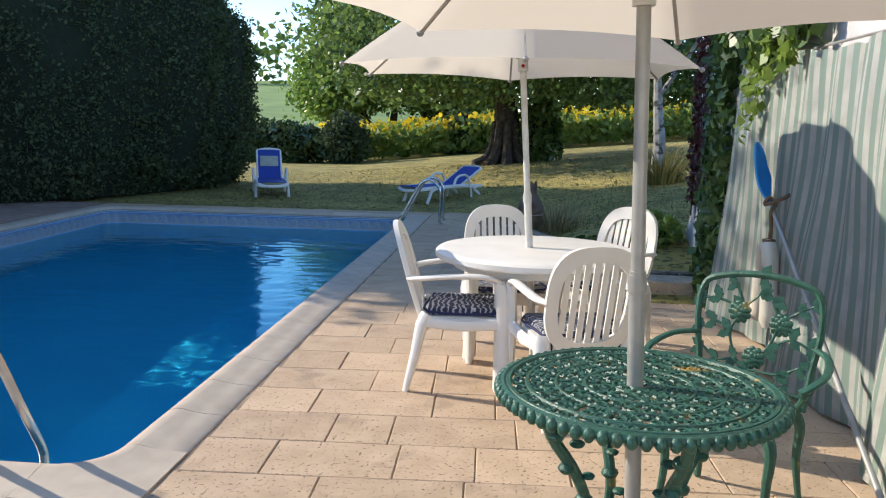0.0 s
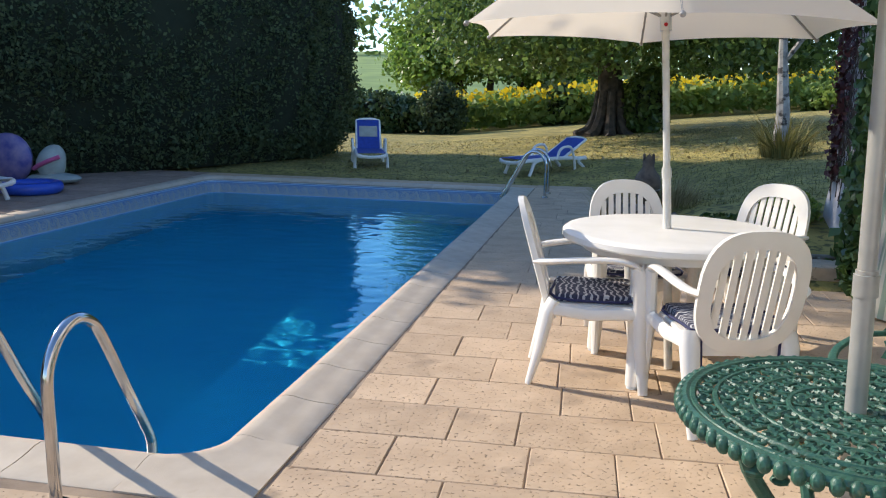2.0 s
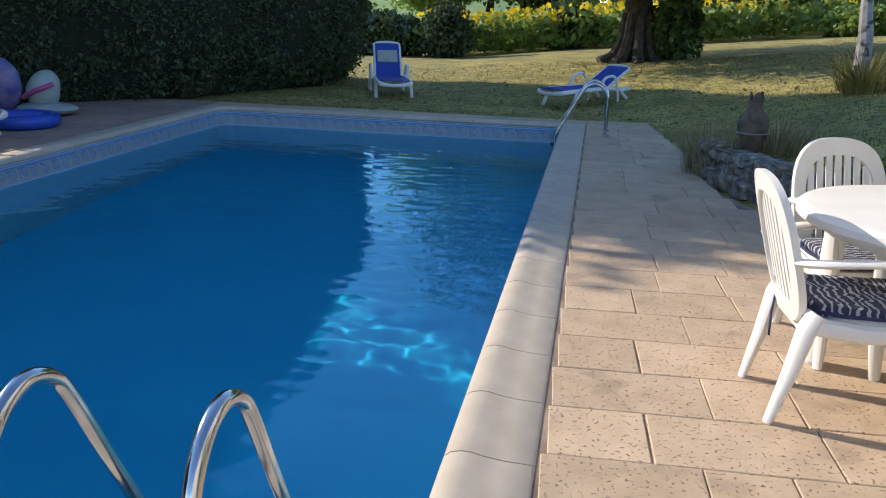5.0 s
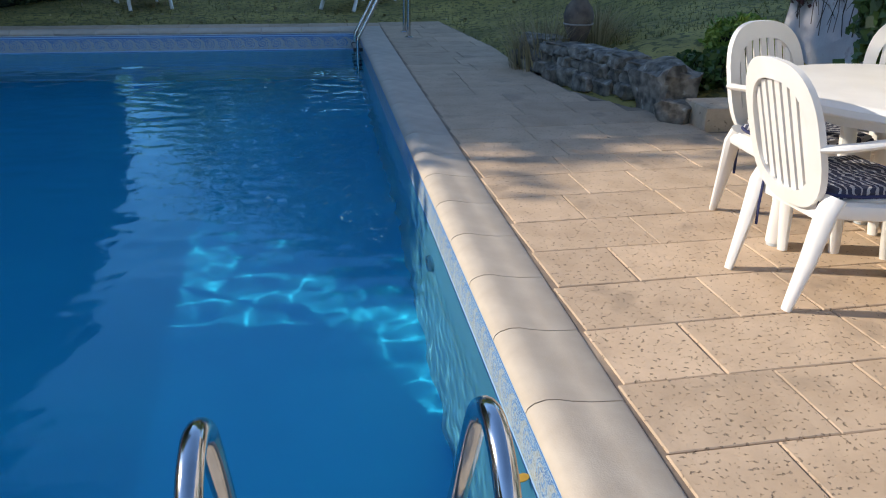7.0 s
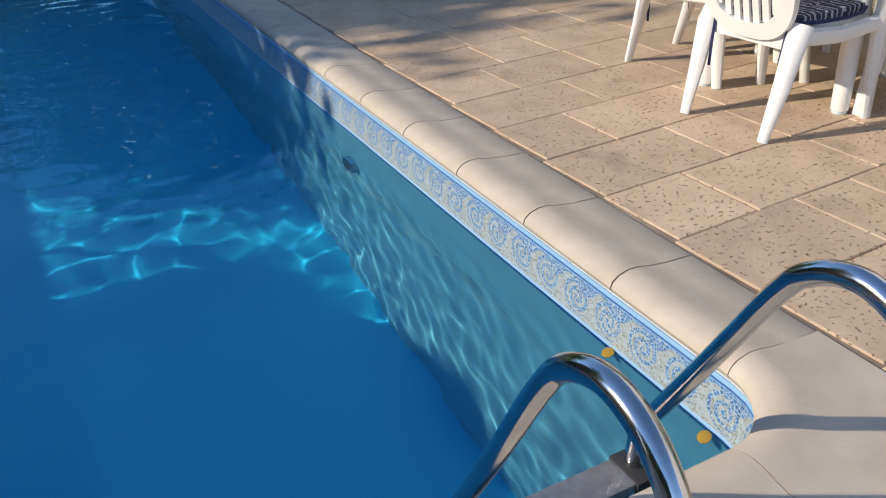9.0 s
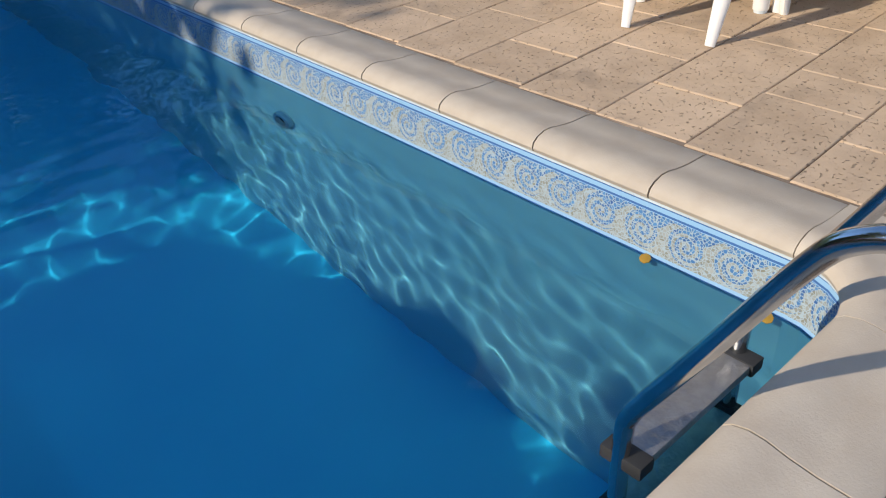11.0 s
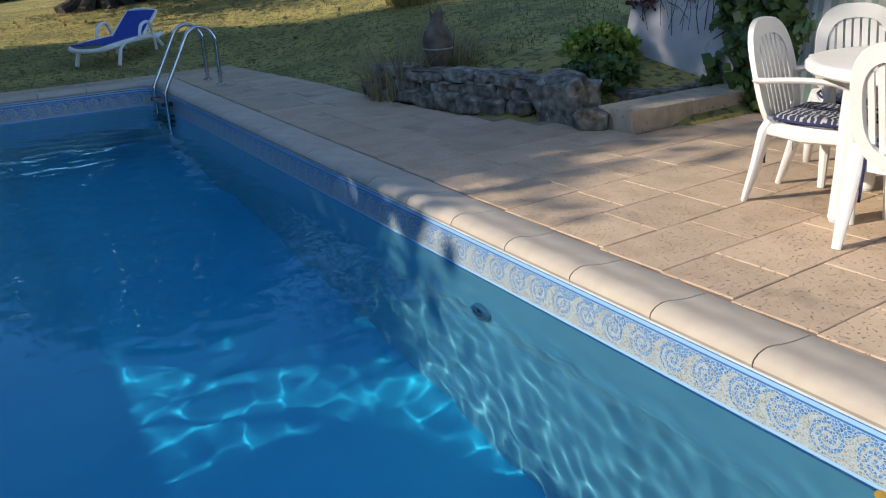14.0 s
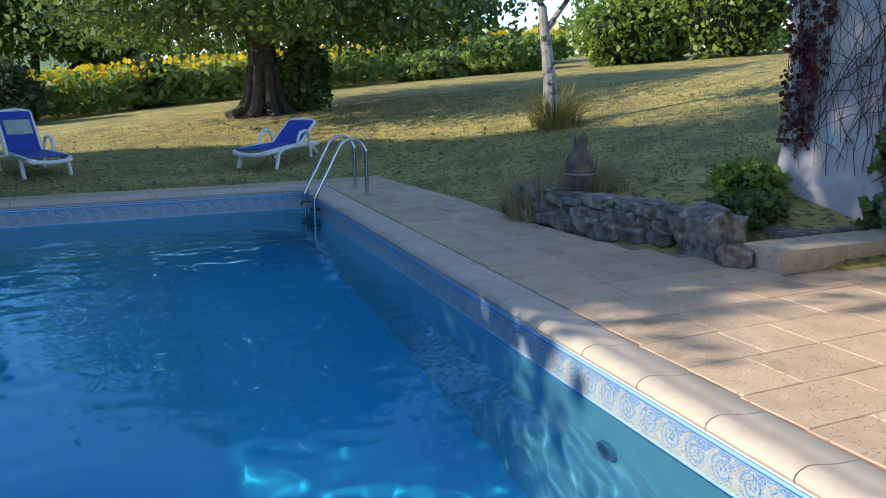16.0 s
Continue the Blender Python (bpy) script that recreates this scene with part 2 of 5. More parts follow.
ROCK = material("grey lichened rock", (0.32, 0.28, 0.22), 0.95, second=(0.08, 0.07, 0.055), scale=12, bump=1.0, bump_scale=22, per_object=0.2, stain=(0.42, 0.4, 0.34), stain_scale=14, stain_at=0.62)
STEP_STONE = material("travertine step", (0.55, 0.44, 0.31), 0.85, second=(0.42, 0.33, 0.23), scale=10, bump=0.6, bump_scale=40, stain=(0.2, 0.15, 0.1), stain_scale=26, stain_at=0.63)
GRASS = material("dry mown lawn", (0.42, 0.33, 0.09), 0.95, second=(0.2, 0.17, 0.045), scale=1.6, bump=1.0, bump_scale=45, stain=(0.12, 0.11, 0.032), stain_scale=13, stain_at=0.52)
BLADE = leaf_material("grass blade", (0.09, 0.1, 0.022), (0.3, 0.25, 0.08), 0.7, 0.3)
STRAW = leaf_material("dry tall grass", (0.2, 0.16, 0.07), (0.45, 0.36, 0.19), 0.8, 0.3)
CROP = material("green crop field", (0.22, 0.3, 0.07), 0.95, second=(0.15, 0.22, 0.05), scale=0.25, bump=0.6, bump_scale=3)
HEDGE = leaf_material("dark hedge leaf", (0.035, 0.06, 0.028), (0.1, 0.14, 0.06), 0.8, 0.25)
# Near-black colour standing for the shade deep between the leaves.
HEDGE_SHADE_CORE = material("hedge core in shade colour", (0.016, 0.024, 0.012), 1.0)
TREE_LEAF = leaf_material("walnut leaf", (0.1, 0.19, 0.03), (0.27, 0.38, 0.08), 0.35, 0.55)
DARK_LEAF = leaf_material("dark plum leaf", (0.055, 0.1, 0.025), (0.2, 0.28, 0.07), 0.3, 0.5)
LIGHT_LEAF = leaf_material("light shrub leaf", (0.13, 0.22, 0.035), (0.34, 0.44, 0.09), 0.45, 0.45)
LAUREL = leaf_material("glossy laurel leaf", (0.04, 0.08, 0.03), (0.12, 0.17, 0.07), 0.25, 0.15)
IVY = leaf_material("ivy leaf", (0.04, 0.085, 0.02), (0.12, 0.2, 0.05), 0.4, 0.3)
RED_IVY = leaf_material("reddened creeper leaf", (0.05, 0.012, 0.012), (0.13, 0.03, 0.025), 0.5, 0.2)
SUNFLOWER_LEAF = leaf_material("sunflower leaf", (0.14, 0.23, 0.045), (0.3, 0.38, 0.1), 0.5, 0.45)
PETAL = leaf_material("sunflower petal", (0.75, 0.48, 0.01), (0.9, 0.68, 0.04), 0.6, 0.45)
BARK = material("brown bark", (0.10, 0.07, 0.05), 0.95, second=(0.04, 0.03, 0.022), scale=9, bump=1.0, bump_scale=14)
BIRCH = material("white birch bark", (0.34, 0.32, 0.29), 0.85, second=(0.22, 0.2, 0.18), scale=10, bump=0.4, bump_scale=20, stain=(0.05, 0.042, 0.038), stain_scale=9, stain_at=0.54)
BLUE_MESH = material("blue woven sling", (0.02, 0.06, 0.36), 0.6, second=(0.015, 0.045, 0.28), scale=20, bump=0.2, bump_scale=400)
GREY_MESH = material("grey headrest cloth", (0.42, 0.42, 0.36), 0.8)
BLUE_FLOAT = material("blue vinyl", (0.02, 0.08, 0.5), 0.3)
PURPLE_FLOAT = material("violet printed vinyl", (0.06, 0.07, 0.28), 0.35, second=(0.25, 0.2, 0.35), scale=6)
GREY_FLOAT = material("grey vinyl", (0.36, 0.42, 0.4), 0.4)
PINK = material("pink vinyl", (0.6, 0.12, 0.3), 0.4)
BLUE_NET = material("blue skimmer net", (0.03, 0.33, 0.75), 0.5)
CLAY = material("old terracotta", (0.2, 0.15, 0.11), 0.95, second=(0.09, 0.07, 0.055), scale=8, bump=0.5, bump_scale=20)
ROPE = material("brown rope", (0.2, 0.13, 0.08), 0.9, bump=0.5, bump_scale=80)
FENDER = material("cream vinyl buoy", (0.7, 0.66, 0.55), 0.45, second=(0.6, 0.55, 0.45), scale=5)
FITTING = material("pale plastic fitting", (0.62, 0.68, 0.7), 0.4)
YELLOW_LEAF = material("fallen yellow leaf", (0.5, 0.28, 0.03), 0.7)
FAR_WOOD = material("far woodland", (0.035, 0.06, 0.025), 1.0, second=(0.02, 0.035, 0.018), scale=0.2, bump=1.0, bump_scale=1.0)


# ---- shaping helpers ----
def mesh_from(bm, name, mat, smooth=True):
    me = bpy.data.meshes.new(name)
    bm.normal_update()
    bm.to_mesh(me)
    bm.free()
    if mat:
        me.materials.append(mat)
    if smooth:
        me.shade_smooth()
        me.set_sharp_from_angle(angle=radians(38))
    return me


def part(name, bm, mat, parent=None, label="", smooth=True):
    ob = new(name, mesh_from(bm, name, mat, smooth))
    ob.parent = parent
    return tagged(ob, label)


def thing(name, x, y, z, label, category, turn=0.0, group="", kind=""):
    ob = new(name)
    ob.empty_display_size = 0.1
    ob.matrix_basis = pose(x, y, z, 0, 0, turn)
    return tagged(ob, label, category, group, kind)


def box(bm, x0, x1, y0, y1, z0, z1, bevel=0.0):
    vs = [bm.verts.new((x, y, z)) for x in (x0, x1) for y in (y0, y1) for z in (z0, z1)]
    fs = [bm.faces.new([vs[i] for i in q]) for q in ((0, 1, 3, 2), (4, 6, 7, 5), (0, 4, 5, 1), (2, 3, 7, 6), (0, 2, 6, 4), (1, 5, 7, 3))]
    if bevel:
        es = list({e for f in fs for e in f.edges})
        bmesh.ops.bevel(bm, geom=es, offset=bevel, segments=2, affect="EDGES", profile=0.6)
    return bm


def tube(bm, pts, radius, sides=8, flat=1.0, caps=True):
    """A tube along points; radius one number or one a point; flat squeezes it across."""
    pts = [Vector(p) for p in pts]
    rs = radius if isinstance(radius, (list, tuple)) else [radius] * len(pts)
    rings, up = [], None
    for i, p in enumerate(pts):
        d = (pts[min(i + 1, len(pts) - 1)] - pts[max(i - 1, 0)]).normalized()
        if up is None:
            up = Vector((0, 0, 1)) if abs(d.z) < 0.9 else Vector((0, 1, 0))
        a = d.cross(up).normalized()
        up = a.cross(d).normalized()
        rings.append([bm.verts.new(p + (a * math.cos(k * math.tau / sides) + up * flat * math.sin(k * math.tau / sides)) * rs[i]) for k in range(sides)])
    for r, q in zip(rings, rings[1:]):
        for k in range(sides):
            bm.faces.new((r[k], r[(k + 1) % sides], q[(k + 1) % sides], q[k]))
    if caps:
        bm.faces.new(rings[0][::-1])
        bm.faces.new(rings[-1])
    return bm


def smooth_path(pts, n=6):
    """Catmull-Rom through the points."""
    p = [Vector(v) for v in pts]
    p = [p[0] * 2 - p[1]] + p + [p[-1] * 2 - p[-2]]
    out = []
    for i in range(1, len(p) - 2):
        for k in range(n):
            s = k / n
            a, b, c, d = p[i - 1], p[i], p[i + 1], p[i + 2]
            out.append(0.5 * (2 * b + (c - a) * s + (2 * a - 5 * b + 4 * c - d) * s * s + (3 * b - a - 3 * c + d) * s ** 3))
    return out + [p[-2]]


def ball(bm, c, r, seg=10, ring=7, squash=(1, 1, 1)):
    m = Matrix.Translation(c) @ Matrix.Diagonal((r * squash[0], r * squash[1], r * squash[2], 1))
    bmesh.ops.create_uvsphere(bm, u_segments=seg, v_segments=ring, radius=1, matrix=m)
    return bm


def lathe(bm, profile, sides=24, c=(0, 0, 0)):
    rings = [[bm.verts.new((c[0] + r * math.cos(k * math.tau / sides), c[1] + r * math.sin(k * math.tau / sides), c[2] + z)) for k in range(sides)] for r, z in profile]
    for a, b in zip(rings, rings[1:]):
        for k in range(sides):
            bm.faces.new((a[k], a[(k + 1) % sides], b[(k + 1) % sides], b[k]))
    bm.faces.new(rings[0][::-1])
    bm.faces.new(rings[-1])
    return bm


def torus(bm, c, big, small, seg=24, sides=6, flat=1.0):
    rings = []
    for i in range(seg):
        a = i * math.tau / seg
        rings.append([bm.verts.new((c[0] + (big + small * math.cos(k * math.tau / sides)) * math.cos(a), c[1] + (big + small * math.cos(k * math.tau / sides)) * math.sin(a), c[2] + flat * small * math.sin(k * math.tau / sides))) for k in range(sides)])
    for i in range(seg):
        r, q = rings[i], rings[(i + 1) % seg]
        for k in range(sides):
            bm.faces.new((r[k], q[k], q[(k + 1) % sides], r[(k + 1) % sides]))
    return bm


def raw(name, verts, faces, mat, smooth=False):
    me = bpy.data.meshes.new(name)
    me.from_pydata(verts, [], faces)
    me.materials.append(mat)
    if smooth:
        me.shade_smooth()
    return me


rng = np.random.default_rng(7)


def leaf_mesh(name, points, size, mat, up=None, spread=1.0, long=1.6):
    """Many small folded leaves at the points, turned at random, one mesh."""
    n = len(points)
    p = np.asarray(points, float)
    s = size * rng.uniform(0.6, 1.3, (n, 1))
    a = rng.normal(size=(n, 3))
    if up is not None:
        a = a * spread + np.asarray(up, float)
    a /= np.linalg.norm(a, axis=1, keepdims=True)
    b = np.cross(a, rng.normal(size=(n, 3)))
    b /= np.linalg.norm(b, axis=1, keepdims=True)
    c = np.cross(a, b)
    v = np.stack([p - b * s * long / 2, p + c * s / 2 + a * s * 0.15, p + b * s * long / 2, p - c * s / 2 + a * s * 0.15], axis=1).reshape(-1, 3)
    me = bpy.data.meshes.new(name)
    me.vertices.add(4 * n)
    me.vertices.foreach_set("co", v.ravel())
    me.loops.add(4 * n)
    me.loops.foreach_set("vertex_index", np.arange(4 * n))
    me.polygons.add(n)
    me.polygons.foreach_set("loop_start", np.arange(0, 4 * n, 4))
    me.update(calc_edges=True)
    me.materials.append(mat)
    return me


# ---- lie of the land ----
POOL = (-6.55, -1.745, 3.05, 12.35)
EDGE = 0.26
PAVED = [(-4.0, 1.62), (6.9, 1.62), (7.0, 0.36), (7.3, 0.29), (7.7, 0.12), (8.4, -0.21), (9.5, -0.33), (11.0, -0.36), (13.05, -0.6), (13.1, -0.6)]


def paved_right(y):
    return float(np.interp(y, [p[0] for p in PAVED], [p[1] for p in PAVED]))


def ease(f):
    f = max(0.0, min(1.0, f))
    return f * f * (3 - 2 * f)


def ground_z(x, y):
    """The lawn: level by the pool, rising gently to the house side and the fields."""
    far = ease((y - 14) / 7)
    rise = 0.16 * max(0.0, x + 1.3) * (1 - far) + 0.082 * max(0.0, x + 5.3) * far
    rise = min(rise, 2.0 + max(0.0, min(y, 200) - 60) * 0.01)
    left = ease((-2 - x) / 6)
    rise -= 0.014 * max(0.0, min(y, 45) - 22) * left
    rise += 0.062 * max(0.0, min(y, 230) - 50) * ease((2 - x) / 25)
    near = max(x - paved_right(min(y, 13.1)), y - 13.1, -9.4 - x)
    if -0.5 < x and 6.9 < y < 9.9:
        near = (x - paved_right(y)) * 3.0
        rise = min(max(rise, 0.2), 0.1 + 0.18 * (y - 7.0)) if x > 0.2 else max(rise, 0.2)
    f = ease(near / 2.2)
    return -0.05 * (1 - f) + rise * f if near > 0 else -0.09

# ---- ground ----
xs = sorted(set([-900, -400, -200, -100, -60, -40, -30, -24, -20, -16, -13] + [round(v, 3) for v in np.arange(-11, 9, 0.4)] + [POOL[0] - 0.02, POOL[1] + 0.02] + [10, 12, 14, 17, 20, 25, 30, 40, 60, 100, 200, 400, 900]))
ys = sorted(set([-900, -300, -100, -40, -20, -10, -5] + [round(v, 3) for v in np.arange(-3, 31, 0.4)] + [POOL[2] - 0.02, POOL[3] + 0.02] + [32, 34, 36, 39, 42, 46, 50, 60, 75, 90, 120, 150, 200, 250, 350, 500, 900]))
gv = [(x, y, ground_z(x, y)) for y in ys for x in xs]
gf = []
for j in range(len(ys) - 1):
    for i in range(len(xs) - 1):
        cx, cy = (xs[i] + xs[i + 1]) / 2, (ys[j] + ys[j + 1]) / 2
        if POOL[0] - 0.02 < cx < POOL[1] + 0.02 and POOL[2] - 0.02 < cy < POOL[3] + 0.02:
            continue
        k = j * len(xs) + i
        gf.append((k, k + 1, k + 1 + len(xs), k + len(xs)))
tagged(new("ground", raw("ground", gv, gf, GRASS, True)), "dry yellow-green mown lawn sloping up from the pool", "lawn", kind="structure")

# crop field on the hill, a sheet of its own just above the ground
hxs, hys = np.linspace(-160, -3, 40), np.linspace(46, 260, 40)
hv = [(x, y, ground_z(x, y) + 0.5) for y in hys for x in hxs]
hf = [(j * 40 + i, j * 40 + i + 1, j * 40 + i + 41, j * 40 + i + 40) for j in range(39) for i in range(39)]
tagged(new("field", raw("field", hv, hf, CROP, True)), "bright green crop field on a far hillside", "field", kind="structure")


# ---- pool ----
def rounded(x0, x1, y0, y1, r, n=6):
    pts = []
    for cx, cy, a0 in ((x1 - r, y0 + r, -90), (x1 - r, y1 - r, 0), (x0 + r, y1 - r, 90), (x0 + r, y0 + r, 180)):
        for k in range(n + 1):
            a = radians(a0 + 90 * k / n)
            pts.append((cx + r * math.cos(a), cy + r * math.sin(a)))
    return pts


pool = thing("swimming_pool", -4.1, 7.7, 0, "rectangular swimming pool with pale blue liner and mosaic band", "pool", kind="structure")
pool.matrix_basis = pose(0, 0, 0)
loop = rounded(*POOL, 0.22)
WATER_Z, DEPTH = -0.245, -2.0


def wall_strip(bm, pts, z0, z1):
    a = [bm.verts.new((x, y, z0)) for x, y in pts]
    b = [bm.verts.new((x, y, z1)) for x, y in pts]
    for k in range(len(pts)):
        j = (k + 1) % len(pts)
        bm.faces.new((a[j], a[k], b[k], b[j]))
    return a, b


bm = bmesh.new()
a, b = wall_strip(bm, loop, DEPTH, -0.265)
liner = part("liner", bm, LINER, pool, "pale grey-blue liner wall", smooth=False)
# Floor colour carries the blue that water depth gives the light.
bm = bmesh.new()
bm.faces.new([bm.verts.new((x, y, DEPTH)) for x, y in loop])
pool_floor = part("liner_floor", bm, LINER_FLOOR_TINTED, pool, "liner floor coloured with the blue of deep water", smooth=False)
bm = bmesh.new()
wall_strip(bm, loop, -0.265, -0.035)
part("mosaic_band", bm, BAND, pool, "blue and sand mosaic band with spirals", smooth=False)
bm = bmesh.new()
wall_strip(bm, rounded(POOL[0] + 0.006, POOL[1] - 0.006, POOL[2] + 0.006, POOL[3] - 0.006, 0.215), -0.05, -0.032)
part("liner_rail", bm, FITTING, pool, "pale blue plastic liner rail", smooth=False)
bm = bmesh.new()
lathe(bm, [(0.04, -0.02), (0.075, -0.02), (0.08, 0.0), (0.07, 0.02), (0.045, 0.022), (0.042, -0.02)], 20)
bmesh.ops.rotate(bm, verts=bm.verts, cent=(0, 0, 0), matrix=Matrix.Rotation(radians(-90), 3, "Y"))
bmesh.ops.translate(bm, verts=bm.verts, vec=(POOL[1] - 0.01, 5.83, -0.66))
part("inlet", bm, FITTING, pool, "round white plastic water inlet")
# Flat black disc; its colour stands for the shade inside the inlet.
bm = bmesh.new()
lathe(bm, [(0.002, 0.0), (0.041, 0.0), (0.041, 0.004), (0.002, 0.004)], 16)
bmesh.ops.rotate(bm, verts=bm.verts, cent=(0, 0, 0), matrix=Matrix.Rotation(radians(-90), 3, "Y"))
bmesh.ops.translate(bm, verts=bm.verts, vec=(POOL[1] - 0.006, 5.83, -0.66))
part("inlet_black_disc", bm, RUBBER, pool, "black disc for the shade inside the inlet")

# water: a rippled sheet
nx, ny = 280, 540
gx, gy = np.linspace(POOL[0] + 0.004, POOL[1] - 0.004, nx), np.linspace(POOL[2] + 0.004, POOL[3] - 0.004, ny)
wv = []
for y in gy:
    for x in gx:
        calm = 0.45 + 0.55 * min(1.0, max(0.0, (y - 4) / 6))
        h = 0.004 * noise.noise((x * 1.6, y * 2.2, 0.0)) + 0.0032 * (2.2 * calm - 1.0) * noise.noise((x * 3.4, y * 6.5, 3.0)) + 0.0019 * noise.noise((x * 7.0, y * 8, 7.0))
        wv.append((x, y, WATER_Z + h))
wf = [(j * nx + i, j * nx + i + 1, j * nx + i + 1 + nx, j * nx + i + nx) for j in range(ny - 1) for i in range(nx - 1)]
water = tagged(new("water", raw("water", wv, wf, WATER, True)), "clear deep blue rippled pool water", "water", kind="structure")
water.cycles.is_caustics_caster = True
liner.cycles.is_caustics_receiver = True
pool_floor.cycles.is_caustics_receiver = True

# coping stones, bullnosed to the pool
coping = tagged(new("coping"), "cream cast stone pool coping with rounded edge", "coping", kind="structure")


def coping_stone(length):
    bm = bmesh.new()
    prof = [(0.0, -0.045), (-0.03, -0.045), (-0.05, -0.035), (-0.056, -0.02), (-0.05, -0.002), (-0.03, 0.014), (0.005, 0.024), (0.04, 0.023), (0.09, 0.012), (0.15, 0.004), (EDGE - 0.012, 0.0), (EDGE - 0.004, -0.006), (EDGE - 0.004, -0.045)]
    g = 0.003
    a = [bm.verts.new((x + 0.035, g, z)) for x, z in prof]
    b = [bm.verts.new((x + 0.035, length - g, z)) for x, z in prof]
    for k in range(len(prof)):
        j = (k + 1) % len(prof)
        bm.faces.new((a[k], b[k], b[j], a[j]))
    bm.faces.new(a[::-1])
    bm.faces.new(b)
    bmesh.ops.recalc_face_normals(bm, faces=bm.faces)
    return mesh_from(bm, "coping_stone", COPING)


def lay(length, count, m):
    me = coping_stone(length)
    for k in range(count):
        ob = new("coping_stone", me)
        ob.parent = coping
        ob.matrix_basis = m @ pose(0, k * length, 0)


R = 0.22
n_side = 19
len_side = (POOL[3] - POOL[2] - 2 * R) / n_side
lay(len_side, n_side, pose(POOL[1] , POOL[2] + R, 0))
lay(len_side, n_side, pose(POOL[0] , POOL[3] - R, 0, 0, 0, 180))
n_end = 9
len_end = (POOL[1] - POOL[0] - 2 * R) / n_end
lay(len_end, n_end, pose(POOL[1] - R, POOL[3], 0, 0, 0, 90))
lay(len_end, n_end, pose(POOL[0] + R, POOL[2], 0, 0, 0, -90))


def coping_corner():
    bm = bmesh.new()
    prof = [(-0.056 + 0.035, -0.02), (-0.05 + 0.035, -0.002), (0.005, 0.014), (0.04, 0.024), (0.075, 0.023), (0.125, 0.012)]
    low = [(0.035, -0.045), (0.005, -0.045), (-0.015, -0.035)]
    rings = []
    for k in range(9):
        a = radians(k * 90 / 8)
        ring = []
        for o, z in low + prof:
            r = R + o
            ring.append(bm.verts.new((r * math.cos(a), r * math.sin(a), z)))
        s = R + EDGE + 0.03
        f = s / max(math.cos(a), math.sin(a))
        ring.append(bm.verts.new((f * math.cos(a), f * math.sin(a), 0.0)))
        ring.append(bm.verts.new((f * math.cos(a), f * math.sin(a), -0.045)))
        rings.append(ring)
    for p, q in zip(rings, rings[1:]):
        for k in range(len(p)):
            j = (k + 1) % len(p)
            bm.faces.new((p[k], q[k], q[j], p[j]))
    bm.faces.new(rings[0])
    bm.faces.new(rings[-1][::-1])
    bmesh.ops.recalc_face_normals(bm, faces=bm.faces)
    return mesh_from(bm, "corner_stone", COPING)


me = coping_corner()
for x, y, a in ((POOL[1] - R, POOL[2] + R, -90), (POOL[1] - R, POOL[3] - R, 0), (POOL[0] + R, POOL[3] - R, 90), (POOL[0] + R, POOL[2] + R, 180)):
    ob = new("corner_stone", me)
    ob.parent = coping
    ob.matrix_basis = pose(x, y, 0, 0, 0, a)


# ---- pool ladders ----
def pool_ladder(x, y, turn, label):
    """Two bent rails and treads; local +y runs into the water, rails at x 0 and 0.47."""
    t = thing("pool_ladder", x, y, 0, label, "ladder", turn, group="pool ladders")
    rail = [(0, 0, 0), (0, 0, 0.25), (0, 0.0, 0.44), (0, 0.03, 0.53), (0, 0.09, 0.595), (0, 0.17, 0.62), (0, 0.25, 0.59), (0, 0.31, 0.52), (0, 0.44, 0.28), (0, 0.56, 0.065), (0, 0.592, 0.0), (0, 0.604, -0.07), (0, 0.605, -0.4), (0, 0.605, -1.2)]
    for k in range(2):
        bm = bmesh.new()
        tube(bm, [(p.x + 0.47 * k, p.y, p.z) for p in smooth_path(rail, 5)], 0.0215, 14)
        r = part("rail", bm, STEEL, t, "polished bent steel rail")
        bm = bmesh.new()
        lathe(bm, [(0.05, 0), (0.05, 0.006), (0.03, 0.016), (0.022, 0.016)], 18, (0.47 * k, 0, 0))
        part("foot_flange", bm, STEEL, r)
    for z in (-0.12, -0.34, -0.58, -0.82):
        bm = bmesh.new()
        box(bm, 0.02, 0.45, 0.55, 0.645, z - 0.028, z, 0.006)
        tr = part("tread", bm, TREAD, t, "ribbed steel ladder tread")
        for k in range(2):
            bm = bmesh.new()
            box(bm, -0.026 + 0.45 * k + 0.01, 0.026 + 0.45 * k + 0.01, 0.542, 0.652, z - 0.034, z + 0.004, 0.006)
            part("tread_clip", bm, RUBBER, tr)
    return t


pool_ladder(-2.56, 2.62, 0, "polished stainless steel pool ladder standing on the coping")
pool_ladder(-1.2, 11.58, 90, "polished stainless steel pool ladder by the far corner of the pool")


# ---- white garden table and chairs ----
def superloop(hw, hh, cv, n=36, power=2.8):
    out = []
    for k in range(n):
        a = k * math.tau / n
        c, s = math.cos(a), math.sin(a)
        out.append((hw * math.copysign(abs(c) ** (2 / power), c), cv + hh * math.copysign(abs(s) ** (2 / power), s)))
    return out


def back_at(u, v, d):
    """A point of the reclined, slightly dished backrest."""
    s = (v - 0.38) / 0.52
    return (u, -0.2 - 0.15 * s + d + 0.25 * u * u, v)


